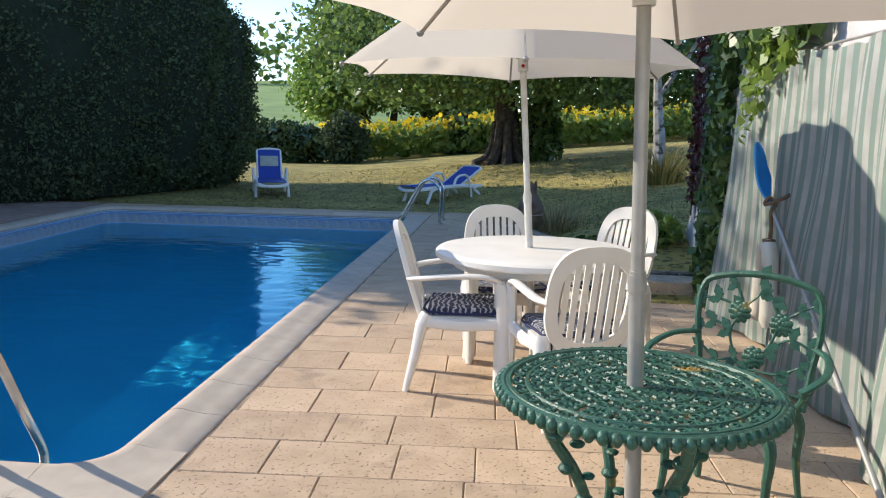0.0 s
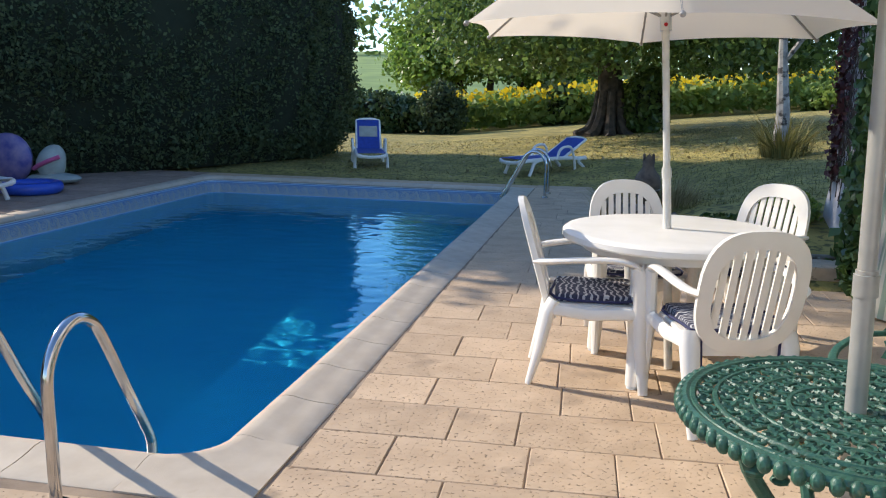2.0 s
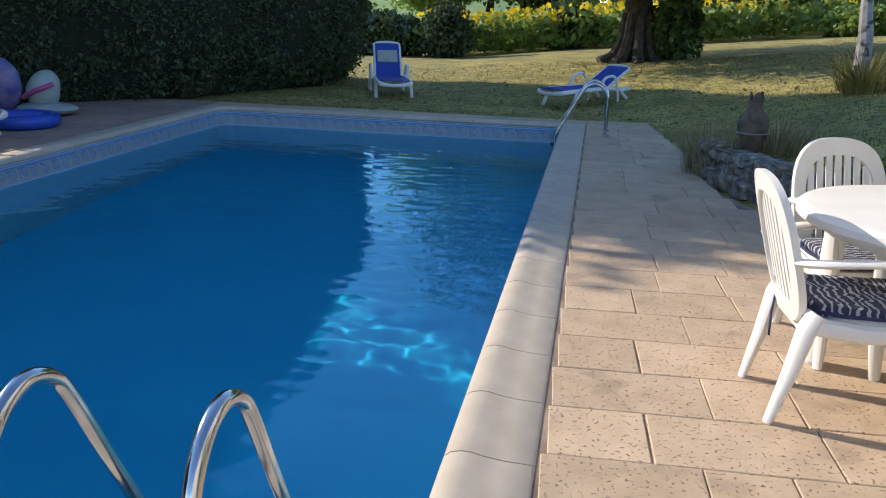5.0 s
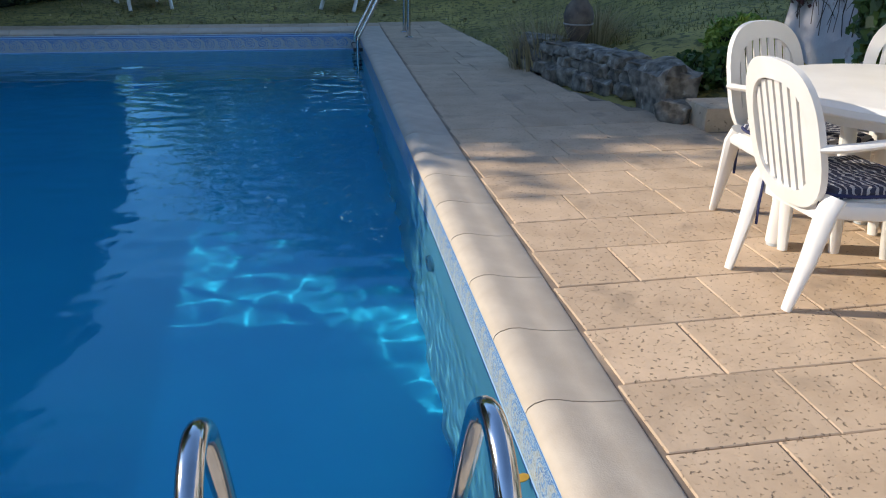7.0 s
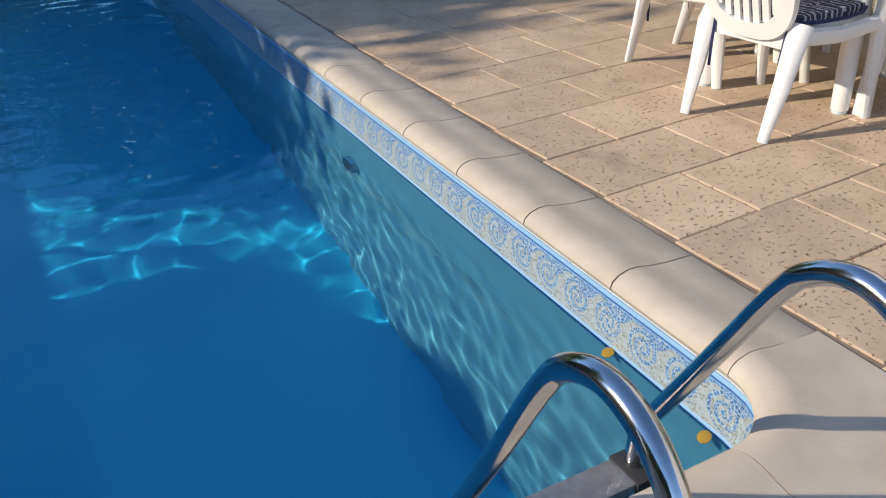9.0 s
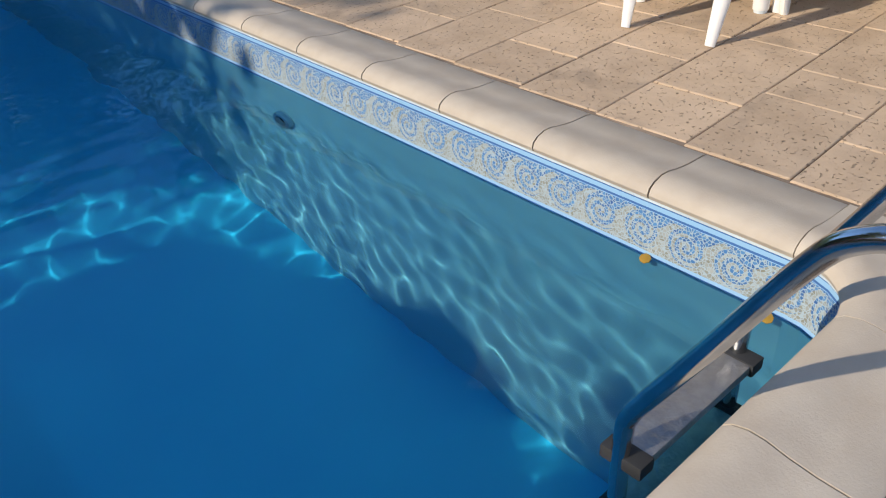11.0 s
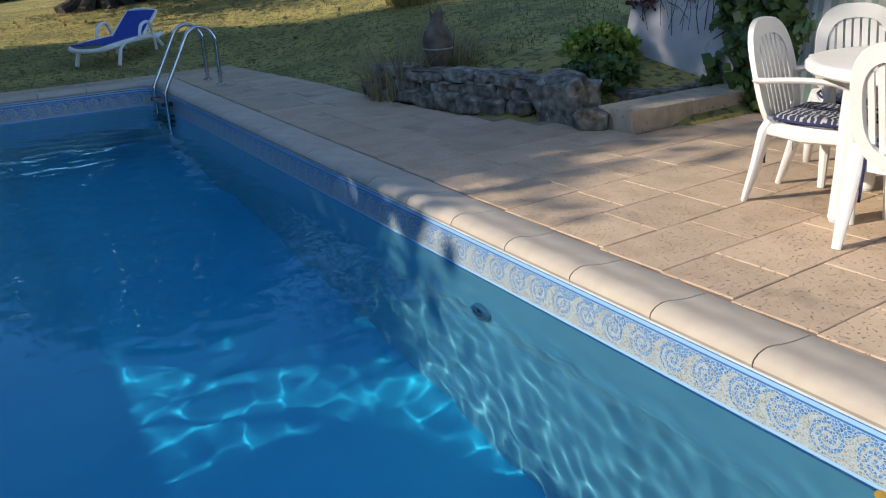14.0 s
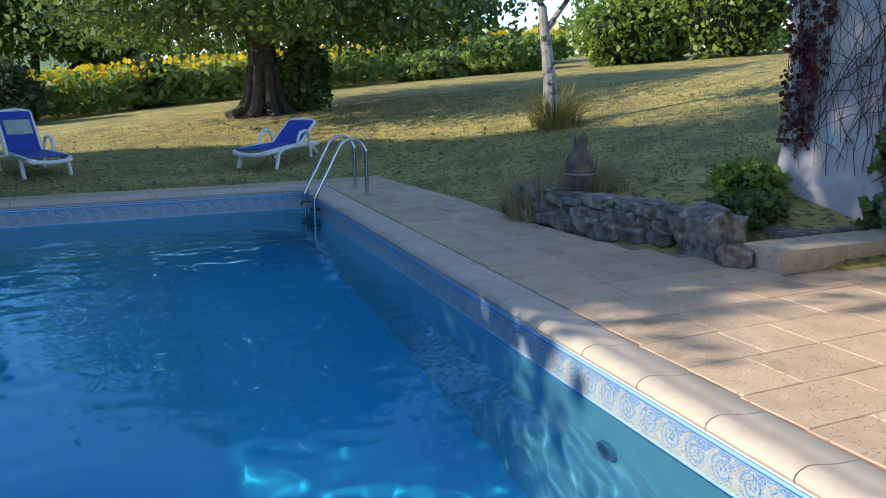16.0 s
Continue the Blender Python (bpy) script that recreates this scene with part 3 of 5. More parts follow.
def garden_chair(x, y, turn, label):
    t = thing("garden_chair", x, y, 0, label, "chair", turn, group="white chairs round the garden table")
    bm = bmesh.new()
    outer, inner = superloop(0.225, 0.275, 0.635), superloop(0.168, 0.205, 0.628)
    n = len(outer)
    rows = [[bm.verts.new(back_at(u, v, d)) for u, v in lp] for lp, d in ((outer, 0.006), (outer, -0.022), (inner, -0.026), (inner, 0.008))]
    for a in range(4):
        for k in range(n):
            j = (k + 1) % n
            bm.faces.new((rows[a][k], rows[a][j], rows[(a + 1) % 4][j], rows[(a + 1) % 4][k]))
    bmesh.ops.recalc_face_normals(bm, faces=bm.faces)
    back = part("backrest", bm, PLASTIC, t)
    for k in range(7):
        u = -0.135 + k * 0.045
        h = 0.205 * (1 - abs(u / 0.168) ** 2.8) ** (1 / 2.8)
        bm = bmesh.new()
        vs = []
        for v in (0.628 - h, 0.628 - h / 2, 0.628, 0.628 + h / 2, 0.628 + h):
            vs.append([bm.verts.new(back_at(u + du, v, d)) for du, d in ((-0.0145, -0.012), (0.0145, -0.012), (0.0145, 0.0), (-0.0145, 0.0))])
        for p, q in zip(vs, vs[1:]):
            for i in range(4):
                bm.faces.new((p[i], p[(i + 1) % 4], q[(i + 1) % 4], q[i]))
        part("slat", bm, PLASTIC, back, smooth=False)
    bm = bmesh.new()
    box(bm, -0.225, 0.225, -0.2, 0.23, 0.395, 0.425, 0.012)
    box(bm, -0.2, 0.2, -0.2, -0.16, 0.34, 0.42, 0.008)
    box(bm, -0.21, 0.21, 0.19, 0.225, 0.345, 0.41, 0.01)
    part("seat", bm, PLASTIC, t)
    for s in (-1, 1):
        bm = bmesh.new()
        tube(bm, [(s * 0.21, -0.17, 0.44), (s * 0.215, -0.2, 0.38), (s * 0.21, -0.235, 0.2), (s * 0.203, -0.285, 0.0)], [0.045, 0.045, 0.036, 0.022], 10, 0.75)
        part("leg", bm, PLASTIC, t)
        bm = bmesh.new()
        tube(bm, [(s * 0.275, 0.205, 0.63), (s * 0.272, 0.225, 0.58), (s * 0.265, 0.235, 0.42), (s * 0.265, 0.25, 0.2), (s * 0.268, 0.27, 0.0)], [0.026, 0.03, 0.032, 0.027, 0.02], 10, 1.2)
        part("leg", bm, PLASTIC, t)
        bm = bmesh.new()
        tube(bm, smooth_path([(s * 0.205, -0.265, 0.625), (s * 0.25, -0.2, 0.635), (s * 0.275, -0.05, 0.652), (s * 0.28, 0.1, 0.656), (s * 0.276, 0.19, 0.64), (s * 0.274, 0.222, 0.615)], 4), 0.03, 10, 0.5)
        part("armrest", bm, PLASTIC, t)
        bm = bmesh.new()
        tube(bm, [(s * 0.225, -0.2, 0.4), (s * 0.25, 0.0, 0.385), (s * 0.262, 0.235, 0.4)], 0.026, 8, 1.3)
        part("side_rail", bm, PLASTIC, t)
    c = thing("seat_cushion", x, y, 0.425, "navy and grey patterned seat cushion on a white garden chair", "cushion", turn, group="cushions on the white chairs")
    bm = bmesh.new()
    box(bm, -0.205, 0.205, -0.17, 0.225, 0.0, 0.045, 0.02)
    part("pad", bm, NAVY, c)
    bm = bmesh.new()
    tube(bm, smooth_path([(-0.2, -0.165, 0.022), (0.2, -0.165, 0.022), (0.203, 0.22, 0.022), (-0.203, 0.22, 0.022), (-0.2, -0.165, 0.022)], 4), 0.007, 6)
    part("piping", bm, NAVY_EDGE, c)
    for s in (-1, 1):
        bm = bmesh.new()
        tube(bm, [(s * 0.19, -0.17, 0.02), (s * 0.17, -0.205, 0.0), (s * 0.165, -0.215, -0.12), (s * 0.17, -0.21, -0.22)], 0.006, 6, 0.4)
        part("tie", bm, NAVY_EDGE, c)
    return t


garden_chair(-0.36, 4.47, -86, "white plastic garden chair drawn up to the table by the pool")
garden_chair(-0.12, 5.14, 193, "white plastic garden chair on the lawn side of the table")
garden_chair(0.25, 4.06, 14, "white plastic garden chair with its slatted back to the green table")
garden_chair(0.49, 5.3, 140, "white plastic garden chair on the house side of the table")

TX, TY = 0.06, 4.7
t = thing("garden_table", TX, TY, 0, "round white plastic garden table with four legs", "table", 20)
bm = bmesh.new()
lathe(bm, [(0.0201, 0.74), (0.535, 0.742), (0.565, 0.738), (0.58, 0.725), (0.58, 0.7), (0.57, 0.69), (0.555, 0.69), (0.545, 0.72), (0.0201, 0.72)], 56)
part("tabletop", bm, PLASTIC, t)
bm = bmesh.new()
lathe(bm, [(0.46, 0.64), (0.475, 0.64), (0.475, 0.721), (0.46, 0.721)], 40)
part("apron", bm, PLASTIC, t)
for k in range(4):
    a = radians(90 * k + 45)
    bm = bmesh.new()
    tube(bm, [(0.41 * math.cos(a), 0.41 * math.sin(a), 0.72), (0.42 * math.cos(a), 0.42 * math.sin(a), 0.5), (0.42 * math.cos(a), 0.42 * math.sin(a), 0.25), (0.43 * math.cos(a), 0.43 * math.sin(a), 0.015)], [0.05, 0.044, 0.04, 0.036], 14)
    leg = part("leg", bm, PLASTIC, t)
    bm = bmesh.new()
    lathe(bm, [(0.03, 0), (0.032, 0.016)], 12, (0.43 * math.cos(a), 0.43 * math.sin(a), 0))
    part("foot", bm, FITTING, leg)


# ---- umbrellas ----
def parasol(x, y, dx, dy, radius, rim, top, turn, pole_mat, pole_r, label, button=True):
    """Six-ribbed parasol; the pole leans by dx, dy over its height."""
    t = thing("parasol", x, y, 0, label, "parasol")
    at = lambda z: Vector((dx * z / top, dy * z / top, z))
    bm = bmesh.new()
    tube(bm, [at(0.0), at(1.06)], pole_r, 16)
    lower = part("lower_pole", bm, pole_mat, t)
    bm = bmesh.new()
    tube(bm, [at(1.0), at(1.05)], pole_r * 1.16, 16)
    part("collar", bm, pole_mat, lower)
    bm = bmesh.new()
    tube(bm, [at(1.05), at(top + 0.03)], pole_r * 0.84, 16)
    part("upper_pole", bm, pole_mat, t)
    hub_z = rim + 0.06
    bm = bmesh.new()
    tube(bm, [at(hub_z - 0.06), at(hub_z + 0.03)], pole_r * 1.35, 14)
    hub = part("runner", bm, POLE_WHITE, t)
    if button:
      bm = bmesh.new()
      ball(bm, at(hub_z - 0.03) + Vector((0, -pole_r * 1.4, 0)), 0.01, 8, 6)
      part("button", bm, RED, hub, "small red push button")
    apex = at(top)
    tips = []
    for k in range(6):
        a = radians(turn + 60 * k)
        tips.append(Vector((apex.x + radius * math.cos(a), apex.y + radius * math.sin(a), rim)))
    bm = bmesh.new()
    N = 10
    grid = {}
    for k in range(6):
        p, q = tips[k], tips[(k + 1) % 6]
        mid_in = ((p + q) / 2 - apex)
        for i in range(N + 1):
            for j in range(N + 1):
                f, g = i / N, j / N
                edge = p.lerp(q, g)
                inward = 4 * g * (1 - g) * 0.03
                edge = edge + (Vector((apex.x, apex.y, rim)) - edge) * inward + Vector((0, 0, 0.02 * 4 * g * (1 - g)))
                pt = apex.lerp(edge, f) + Vector((0, 0, 0.05 * math.sin(math.pi * f)))
                grid[k, i, j] = bm.verts.new(pt)
        for i in range(N):
            for j in range(N):
                bm.faces.new((grid[k, i, j], grid[k, i + 1, j], grid[k, i + 1, j + 1], grid[k, i, j + 1]))
    bmesh.ops.remove_doubles(bm, verts=bm.verts, dist=0.0005)
    bmesh.ops.recalc_face_normals(bm, faces=bm.faces)
    canopy = part("canopy", bm, CANVAS, t, "cream canvas canopy with drooping hem")
    for k in range(6):
        pts = [apex.lerp(tips[k], f) + Vector((0, 0, 0.05 * math.sin(math.pi * f) - 0.008)) for f in np.linspace(0.02, 1.0, 8)]
        bm = bmesh.new()
        tube(bm, pts, 0.007, 6)
        rib = part("rib", bm, RIB, t)
        bm = bmesh.new()
        tube(bm, [at(hub_z), apex.lerp(tips[k], 0.52) + Vector((0, 0, 0.03))], 0.006, 6)
        part("strut", bm, RIB, rib)
        bm = bmesh.new()
        ball(bm, tips[k] + Vector((0, 0, -0.004)), 0.014, 8, 6)
        part("rib_tip", bm, RIB, rib)
    return t


parasol(0.07, 4.66, -0.16, 0.24, 1.08, 1.75, 2.36, 33, POLE_WHITE, 0.022, "cream canvas parasol leaning through the white table")
parasol(0.335, 2.255, -0.07, 0.0, 0.97, 1.775, 2.25, 14, POLE, 0.0235, "cream canvas parasol on a grey pole through the green table", button=False)


# ---- green cast-iron table and chairs ----
def curl(bm, c, r, a0, turns=1.3, thick=0.006, z=0.0, flip=1):
    pts = []
    for k in range(9):
        f = k / 8
        a = a0 + flip * turns * math.tau * f
        rr = r * (1 - 0.8 * f)
        pts.append((c[0] + rr * math.cos(a), c[1] + rr * math.sin(a), z))
    tube(bm, pts, thick, 5, caps=False)


GX, GY = 0.325, 2.255
t = thing("cast_iron_table", GX, GY, 0, "round green cast-iron table with pierced scrollwork top and lichen spots", "table")
t.scale = (0.967, 0.967, 1.0)
bm = bmesh.new()
for r, w in ((0.03, 0.008), (0.075, 0.006), (0.16, 0.008), (0.245, 0.007), (0.33, 0.008), (0.385, 0.01)):
    torus(bm, (0, 0, 0.725), r, w, 48, 6)
torus(bm, (0, 0, 0.718), 0.4, 0.016, 64, 8)
for k in range(12):
    a = k * math.tau / 12
    tube(bm, [(0.03 * math.cos(a), 0.03 * math.sin(a), 0.722), (0.39 * math.cos(a), 0.39 * math.sin(a), 0.722)], 0.006, 5)
for ring, n, r in ((0.052, 10, 0.018), (0.1, 14, 0.026), (0.137, 18, 0.024), (0.183, 26, 0.025), (0.222, 30, 0.025), (0.268, 36, 0.025), (0.307, 42, 0.025), (0.358, 56, 0.023)):
    for k in range(n):
        a = (k + 0.5) * math.tau / n
        c = (ring * math.cos(a), ring * math.sin(a))
        curl(bm, c, r, a + random.uniform(-0.5, 0.5), 1.25, 0.0055, 0.726, 1 if k % 2 else -1)
        curl(bm, (c[0] * 0.97, c[1] * 0.97), r * 0.9, a + 3.1, 0.8, 0.005, 0.723, -1 if k % 2 else 1)
for k in range(60):
    a, rr = random.uniform(0, math.tau), math.sqrt(random.uniform(0.01, 0.14))
    ball(bm, (rr * math.cos(a), rr * math.sin(a), 0.726), 0.011, 6, 4, (1.3, 1, 0.5))
top = part("tabletop", bm, IRON, t, "pierced green scrollwork top")
bm = bmesh.new()
for k in range(72):
    a = k * math.tau / 72
    ball(bm, (0.412 * math.cos(a), 0.412 * math.sin(a), 0.712), 0.0165, 8, 6, (1, 1, 1.25))
part("beaded_rim", bm, IRON, top, "beaded rim")
for k in range(4):
    a = radians(20 + 90 * k)
    c, s = math.cos(a), math.sin(a)
    prof = [(0.30, 0.71), (0.27, 0.6), (0.19, 0.48), (0.15, 0.36), (0.19, 0.22), (0.27, 0.1), (0.31, 0.02), (0.34, 0.012)]
    bm = bmesh.new()
    tube(bm, smooth_path([(r * c, r * s, z) for r, z in prof], 4), [0.02 - 0.0003 * i for i in range(4 * 7 + 1)], 8)
    for r, z, q in ((0.24, 0.6, 0.03), (0.2, 0.5, 0.026), (0.14, 0.4, 0.028), (0.22, 0.2, 0.024)):
        ball(bm, ((r + 0.02) * c, (r + 0.02) * s, z), q, 8, 6, (1, 1, 0.7))
        ball(bm, ((r - 0.05) * c, (r - 0.05) * s, z - 0.03), q * 0.8, 8, 6, (1, 1, 0.5))
    part("leg", bm, IRON, t, "scrolled cast leg")
bm = bmesh.new()
lathe(bm, [(0.03, 0.30), (0.13, 0.30), (0.14, 0.31), (0.13, 0.32), (0.03, 0.32)], 24)
part("brace", bm, IRON, t)

b = thing("parasol_stand", 0.325, 2.255, 0, "round green cast parasol stand under the table", "parasol stand")
bm = bmesh.new()
lathe(bm, [(0.2, 0.0), (0.21, 0.02), (0.17, 0.05), (0.06, 0.07), (0.045, 0.2), (0.03, 0.21), (0.029, 0.05), (0.029, 0.001)], 28)
part("weight", bm, IRON, b)


def leaf_plate(bm, p, a, size):
    """A small lobed leaf lying in the plane of the chair's back (local x, z)."""
    ring = []
    for k, (f, w) in enumerate(((0, 0), (0.25, 0.3), (0.4, 0.22), (0.6, 0.3), (0.75, 0.17), (1, 0), (0.75, -0.17), (0.6, -0.3), (0.4, -0.22), (0.25, -0.3))):
        u, v = f * size, w * size
        ring.append((p[0] + u * math.cos(a) - v * math.sin(a), p[2] + u * math.sin(a) + v * math.cos(a)))
    f1 = [bm.verts.new((x, p[1] + 0.006 + 0.1 * (0.8 - z), z)) for x, z in ring]
    f2 = [bm.verts.new((x, p[1] - 0.004 + 0.1 * (0.8 - z), z)) for x, z in ring]
    bm.faces.new(f1)
    bm.faces.new(f2[::-1])
    for k in range(len(f1)):
        j = (k + 1) % len(f1)
        bm.faces.new((f1[j], f1[k], f2[k], f2[j]))


def rose(bm, x, z, y):
    torus_pts = ((0.042, 9), (0.028, 7), (0.014, 5))
    for r, n in torus_pts:
        for k in range(n):
            a = k * math.tau / n
            ball(bm, (x + r * 0.8 * math.cos(a), y + 0.1 * (0.8 - z) + 0.004 * (3 - n / 3), z + r * 0.8 * math.sin(a)), 0.014, 6, 5, (1, 0.5, 1))


def iron_chair(x, y, turn, label):
    t = thing("cast_iron_chair", x, y, 0, label, "chair", turn, group="green cast-iron chairs")
    yb = -0.2
    at = lambda u, z: (u, yb + 0.1 * (0.8 - z) * -1 - 0.0, z)
    pt = lambda u, z: (u, yb + 0.1 * (0.8 - z), z)
    bm = bmesh.new()
    arch = [(-0.2, 0.4), (-0.215, 0.55), (-0.235, 0.7), (-0.225, 0.82), (-0.17, 0.87), (0, 0.895), (0.17, 0.87), (0.225, 0.82), (0.235, 0.7), (0.215, 0.55), (0.2, 0.4)]
    tube(bm, smooth_path([pt(u, z) for u, z in arch], 5), 0.0135, 8)
    back = part("back_frame", bm, IRON, t, "arched green back frame")
    bm = bmesh.new()
    vines = [[(-0.02, 0.42), (0.02, 0.52), (-0.05, 0.62), (-0.08, 0.72), (-0.05, 0.8)], [(0.0, 0.45), (0.07, 0.56), (0.1, 0.66), (0.06, 0.76), (0.09, 0.85)], [(-0.05, 0.62), (-0.13, 0.66), (-0.2, 0.64)], [(0.1, 0.66), (0.16, 0.69), (0.21, 0.66)], [(0.02, 0.52), (-0.09, 0.52), (-0.17, 0.56)], [(0.07, 0.56), (0.14, 0.54), (0.2, 0.58)], [(-0.08, 0.72), (-0.15, 0.77), (-0.2, 0.8)], [(0.06, 0.76), (0.0, 0.82), (0.0, 0.88)], [(0.06, 0.76), (0.15, 0.78), (0.21, 0.78)], [(0.0, 0.45), (-0.1, 0.46), (-0.18, 0.45)], [(0.0, 0.45), (0.1, 0.47), (0.19, 0.46)]]
    for v in vines:
        tube(bm, smooth_path([pt(u, z) for u, z in v], 4), 0.0055, 6)
    part("vine_tracery", bm, IRON, back, "cast rose stems")
    bm = bmesh.new()
    rnd = random.Random(4)
    for v in vines:
        for u, z in v[1:]:
            for s in (-1, 1):
                leaf_plate(bm, (u, yb, z), rnd.uniform(0.2, 1.2) * s + (0 if u > 0 else math.pi) , rnd.uniform(0.045, 0.065))
    part("leaves", bm, IRON, back, "small cast leaves")
    for u, z in ((-0.09, 0.71), (0.07, 0.74), (0.0, 0.57)):
        bm = bmesh.new()
        rose(bm, u, z, yb)
        part("rose", bm, IRON, back)
    bm = bmesh.new()
    torus(bm, (0, 0.02, 0.42), 0.2, 0.014, 36, 6)
    for k in range(5):
        torus(bm, (0, 0.02, 0.42), 0.035 + 0.033 * k, 0.006, 24, 5)
    for k in range(12):
        a = k * math.tau / 12
        tube(bm, [(0, 0.02, 0.42), (0.2 * math.cos(a), 0.02 + 0.2 * math.sin(a), 0.42)], 0.006, 5)
    part("seat", bm, IRON, t, "round pierced seat")
    for s in (-1, 1):
        bm = bmesh.new()
        tube(bm, smooth_path([pt(s * 0.225, 0.64), (s * 0.29, -0.08, 0.64), (s * 0.32, 0.06, 0.62), (s * 0.3, 0.17, 0.6), (s * 0.27, 0.2, 0.58)], 5), 0.015, 8, 0.7)
        tube(bm, smooth_path([(s * 0.3, 0.16, 0.6), (s * 0.26, 0.12, 0.53), (s * 0.2, 0.1, 0.43)], 4), 0.01, 6)
        ball(bm, (s * 0.27, 0.14, 0.56), 0.02, 8, 6)
        part("armrest", bm, IRON, t)
        for yy, out in ((0.16, 0.06), (-0.14, -0.08)):
            bm = bmesh.new()
            tube(bm, smooth_path([(s * 0.15, yy, 0.42), (s * 0.19, yy + out * 0.5, 0.34), (s * 0.185, yy + out * 0.6, 0.2), (s * 0.2, yy + out, 0.03), (s * 0.215, yy + out * 1.3, 0.012)], 4), [0.026, 0.026, 0.024, 0.023, 0.021, 0.019, 0.018, 0.017, 0.016, 0.015, 0.014, 0.013, 0.013, 0.014, 0.016, 0.016, 0.014], 8)
            part("leg", bm, IRON, t)
    return t


iron_chair(0.8, 3.03, 148, "green cast-iron armchair with rose tracery back beside the table")
iron_chair(1.12, 1.8, 62, "green cast-iron armchair by the striped curtain")

# ---- house wall, curtain and ivy ----
WALL_X = 1.66
bm = bmesh.new()
box(bm, WALL_X, WALL_X + 0.55, -6.0, 8.35, -0.1, 4.2)
for e in range(5):
    bmesh.ops.subdivide_edges(bm, edges=[x for x in bm.edges if x.calc_length() > 0.5], cuts=1)
for v in bm.verts:
    v.co.x += 0.035 * noise.noise((v.co.y * 1.5, v.co.z * 1.5, 2.0)) - (0.05 * max(0, 1.2 - v.co.z) if v.co.x < 1.9 and v.co.y > 6.5 else 0)
    v.co.y += 0.05 * noise.noise((v.co.z * 1.3, v.co.x * 2, 5.0))
part("wall_house", bm, RENDER_WALL)
tagged(bpy.data.objects["wall_house"], "rough grey-white rendered house wall with creeper", "wall", kind="structure")

c = thing("curtain", 0, 0, 0, "green and white striped cloth curtain hung along the house wall", "curtain")
panels = [(6.55, 5.15), (5.17, 3.72), (3.74, 2.2), (2.22, 0.6)]
for y0, y1 in panels:
    bm = bmesh.new()
    n, m = 50, 20
    g = {}
    for i in range(n + 1):
        for j in range(m + 1):
            y, f = y0 + (y1 - y0) * i / n, j / m
            z = 0.02 + f * (1.9 - 0.05 * math.sin((y - y1) / (y0 - y1) * math.pi) + 0.015 * noise.noise((y * 8, 0, 0)))
            bulge = 0.09 * (1 - f) ** 2 * math.sin(y * 4.1 + 1) + 0.02 * math.sin(y * 17 + 2 * f) + 0.05 * noise.noise((y * 1.3, f * 2, 1.0)) + 0.05 * (1 - f)
            g[i, j] = bm.verts.new((WALL_X - 0.1 - bulge, y + 0.02 * noise.noise((y * 2, f * 3, 4.0)), z))
    for i in range(n):
        for j in range(m):
            bm.faces.new((g[i, j], g[i + 1, j], g[i + 1, j + 1], g[i, j + 1]))
    bmesh.ops.solidify(bm, geom=bm.faces, thickness=0.004)
    part("panel", bm, CURTAIN, c)
bm = bmesh.new()
tube(bm, [(WALL_X - 0.09, 0.4, 1.9), (WALL_X - 0.09, 6.6, 1.9)], 0.008, 6)
part("wire", bm, RIB, c)


def ivy_patch(name, n, size, mat, label, keep):
    pts = []
    while len(pts) < n:
        y, z = random.uniform(4.4, 8.4), random.uniform(0.0, 4.1)
        d = keep(y, z)
        if d > 0 and noise.noise((y * 3, z * 3, 1)) > -0.45:
            pts.append((WALL_X - 0.02 - random.uniform(0.02, 0.16) * d, y, z))
    ob = new(name, leaf_mesh(name, pts, size, mat, up=(-1.4, -0.3, 0.2), long=1.25))
    return tagged(ob, label, "creeper", kind="stuff")


def ivy_shape(y, z):
    d = 1.2 if 6.4 + 0.18 * noise.noise((z * 2, 0, 0)) < y < 7.3 + 0.35 * noise.noise((z * 1.1, 3, 0)) - 0.1 * z else 0
    if z > 2.0 - 0.45 * max(0, noise.noise((y * 3.1, 7, 0))) and 4.7 < y < 6.6:
        d = 1.5 if z < 2.6 + 0.3 * (y - 4.7) else 0
    return d


ivy_patch("ivy", 5200, 0.085, IVY, "green ivy hanging over the house wall and the curtain", ivy_shape)
ivy_patch("red_creeper", 1700, 0.05, RED_IVY, "dark red creeper leaves on the corner of the house wall", lambda y, z: 0.4 if 8.35 > y > 8.0 - 0.3 * noise.noise((z * 2, 1, 5)) - 0.25 * max(0, z - 1) and z > 0.7 else 0)
bm = bmesh.new()
for k in range(70):
    y, z = random.uniform(7.2, 8.2), random.uniform(0.5, 1.2)
    pts, a = [], random.uniform(0.8, 2.3)
    for i in range(9):
        pts.append((WALL_X - 0.035 - 0.05 * max(0, 1.2 - z), y, z))
        a += random.uniform(-0.5, 0.5)
        y, z = min(8.33, y + 0.13 * math.cos(a)), z + 0.16 * abs(math.sin(a))
    tube(bm, pts, random.uniform(0.002, 0.005), 4, caps=False)
st = part("creeper_stems", bm, BARK)
tagged(st, "bare brown creeper stems on the house wall", "creeper", kind="stuff")
for k in range(5):
    yy = (5.75, 5.62, 5.3, 5.5, 4.95)[k]
    zl = (1.35, 1.55, 1.7, 1.75, 1.8)[k]
    pts = [(WALL_X - 0.2 + random.uniform(-0.05, 0.05), yy + random.gauss(0, 0.05), random.uniform(zl, 2.25)) for _ in range(60)]
    tagged(new("ivy_strand", leaf_mesh("ivy_strand", pts, 0.07, LIGHT_LEAF, up=(-1.4, -0.5, 0.2), long=1.2)), "light green ivy strand hanging over the curtain", "ivy", group="ivy strands")

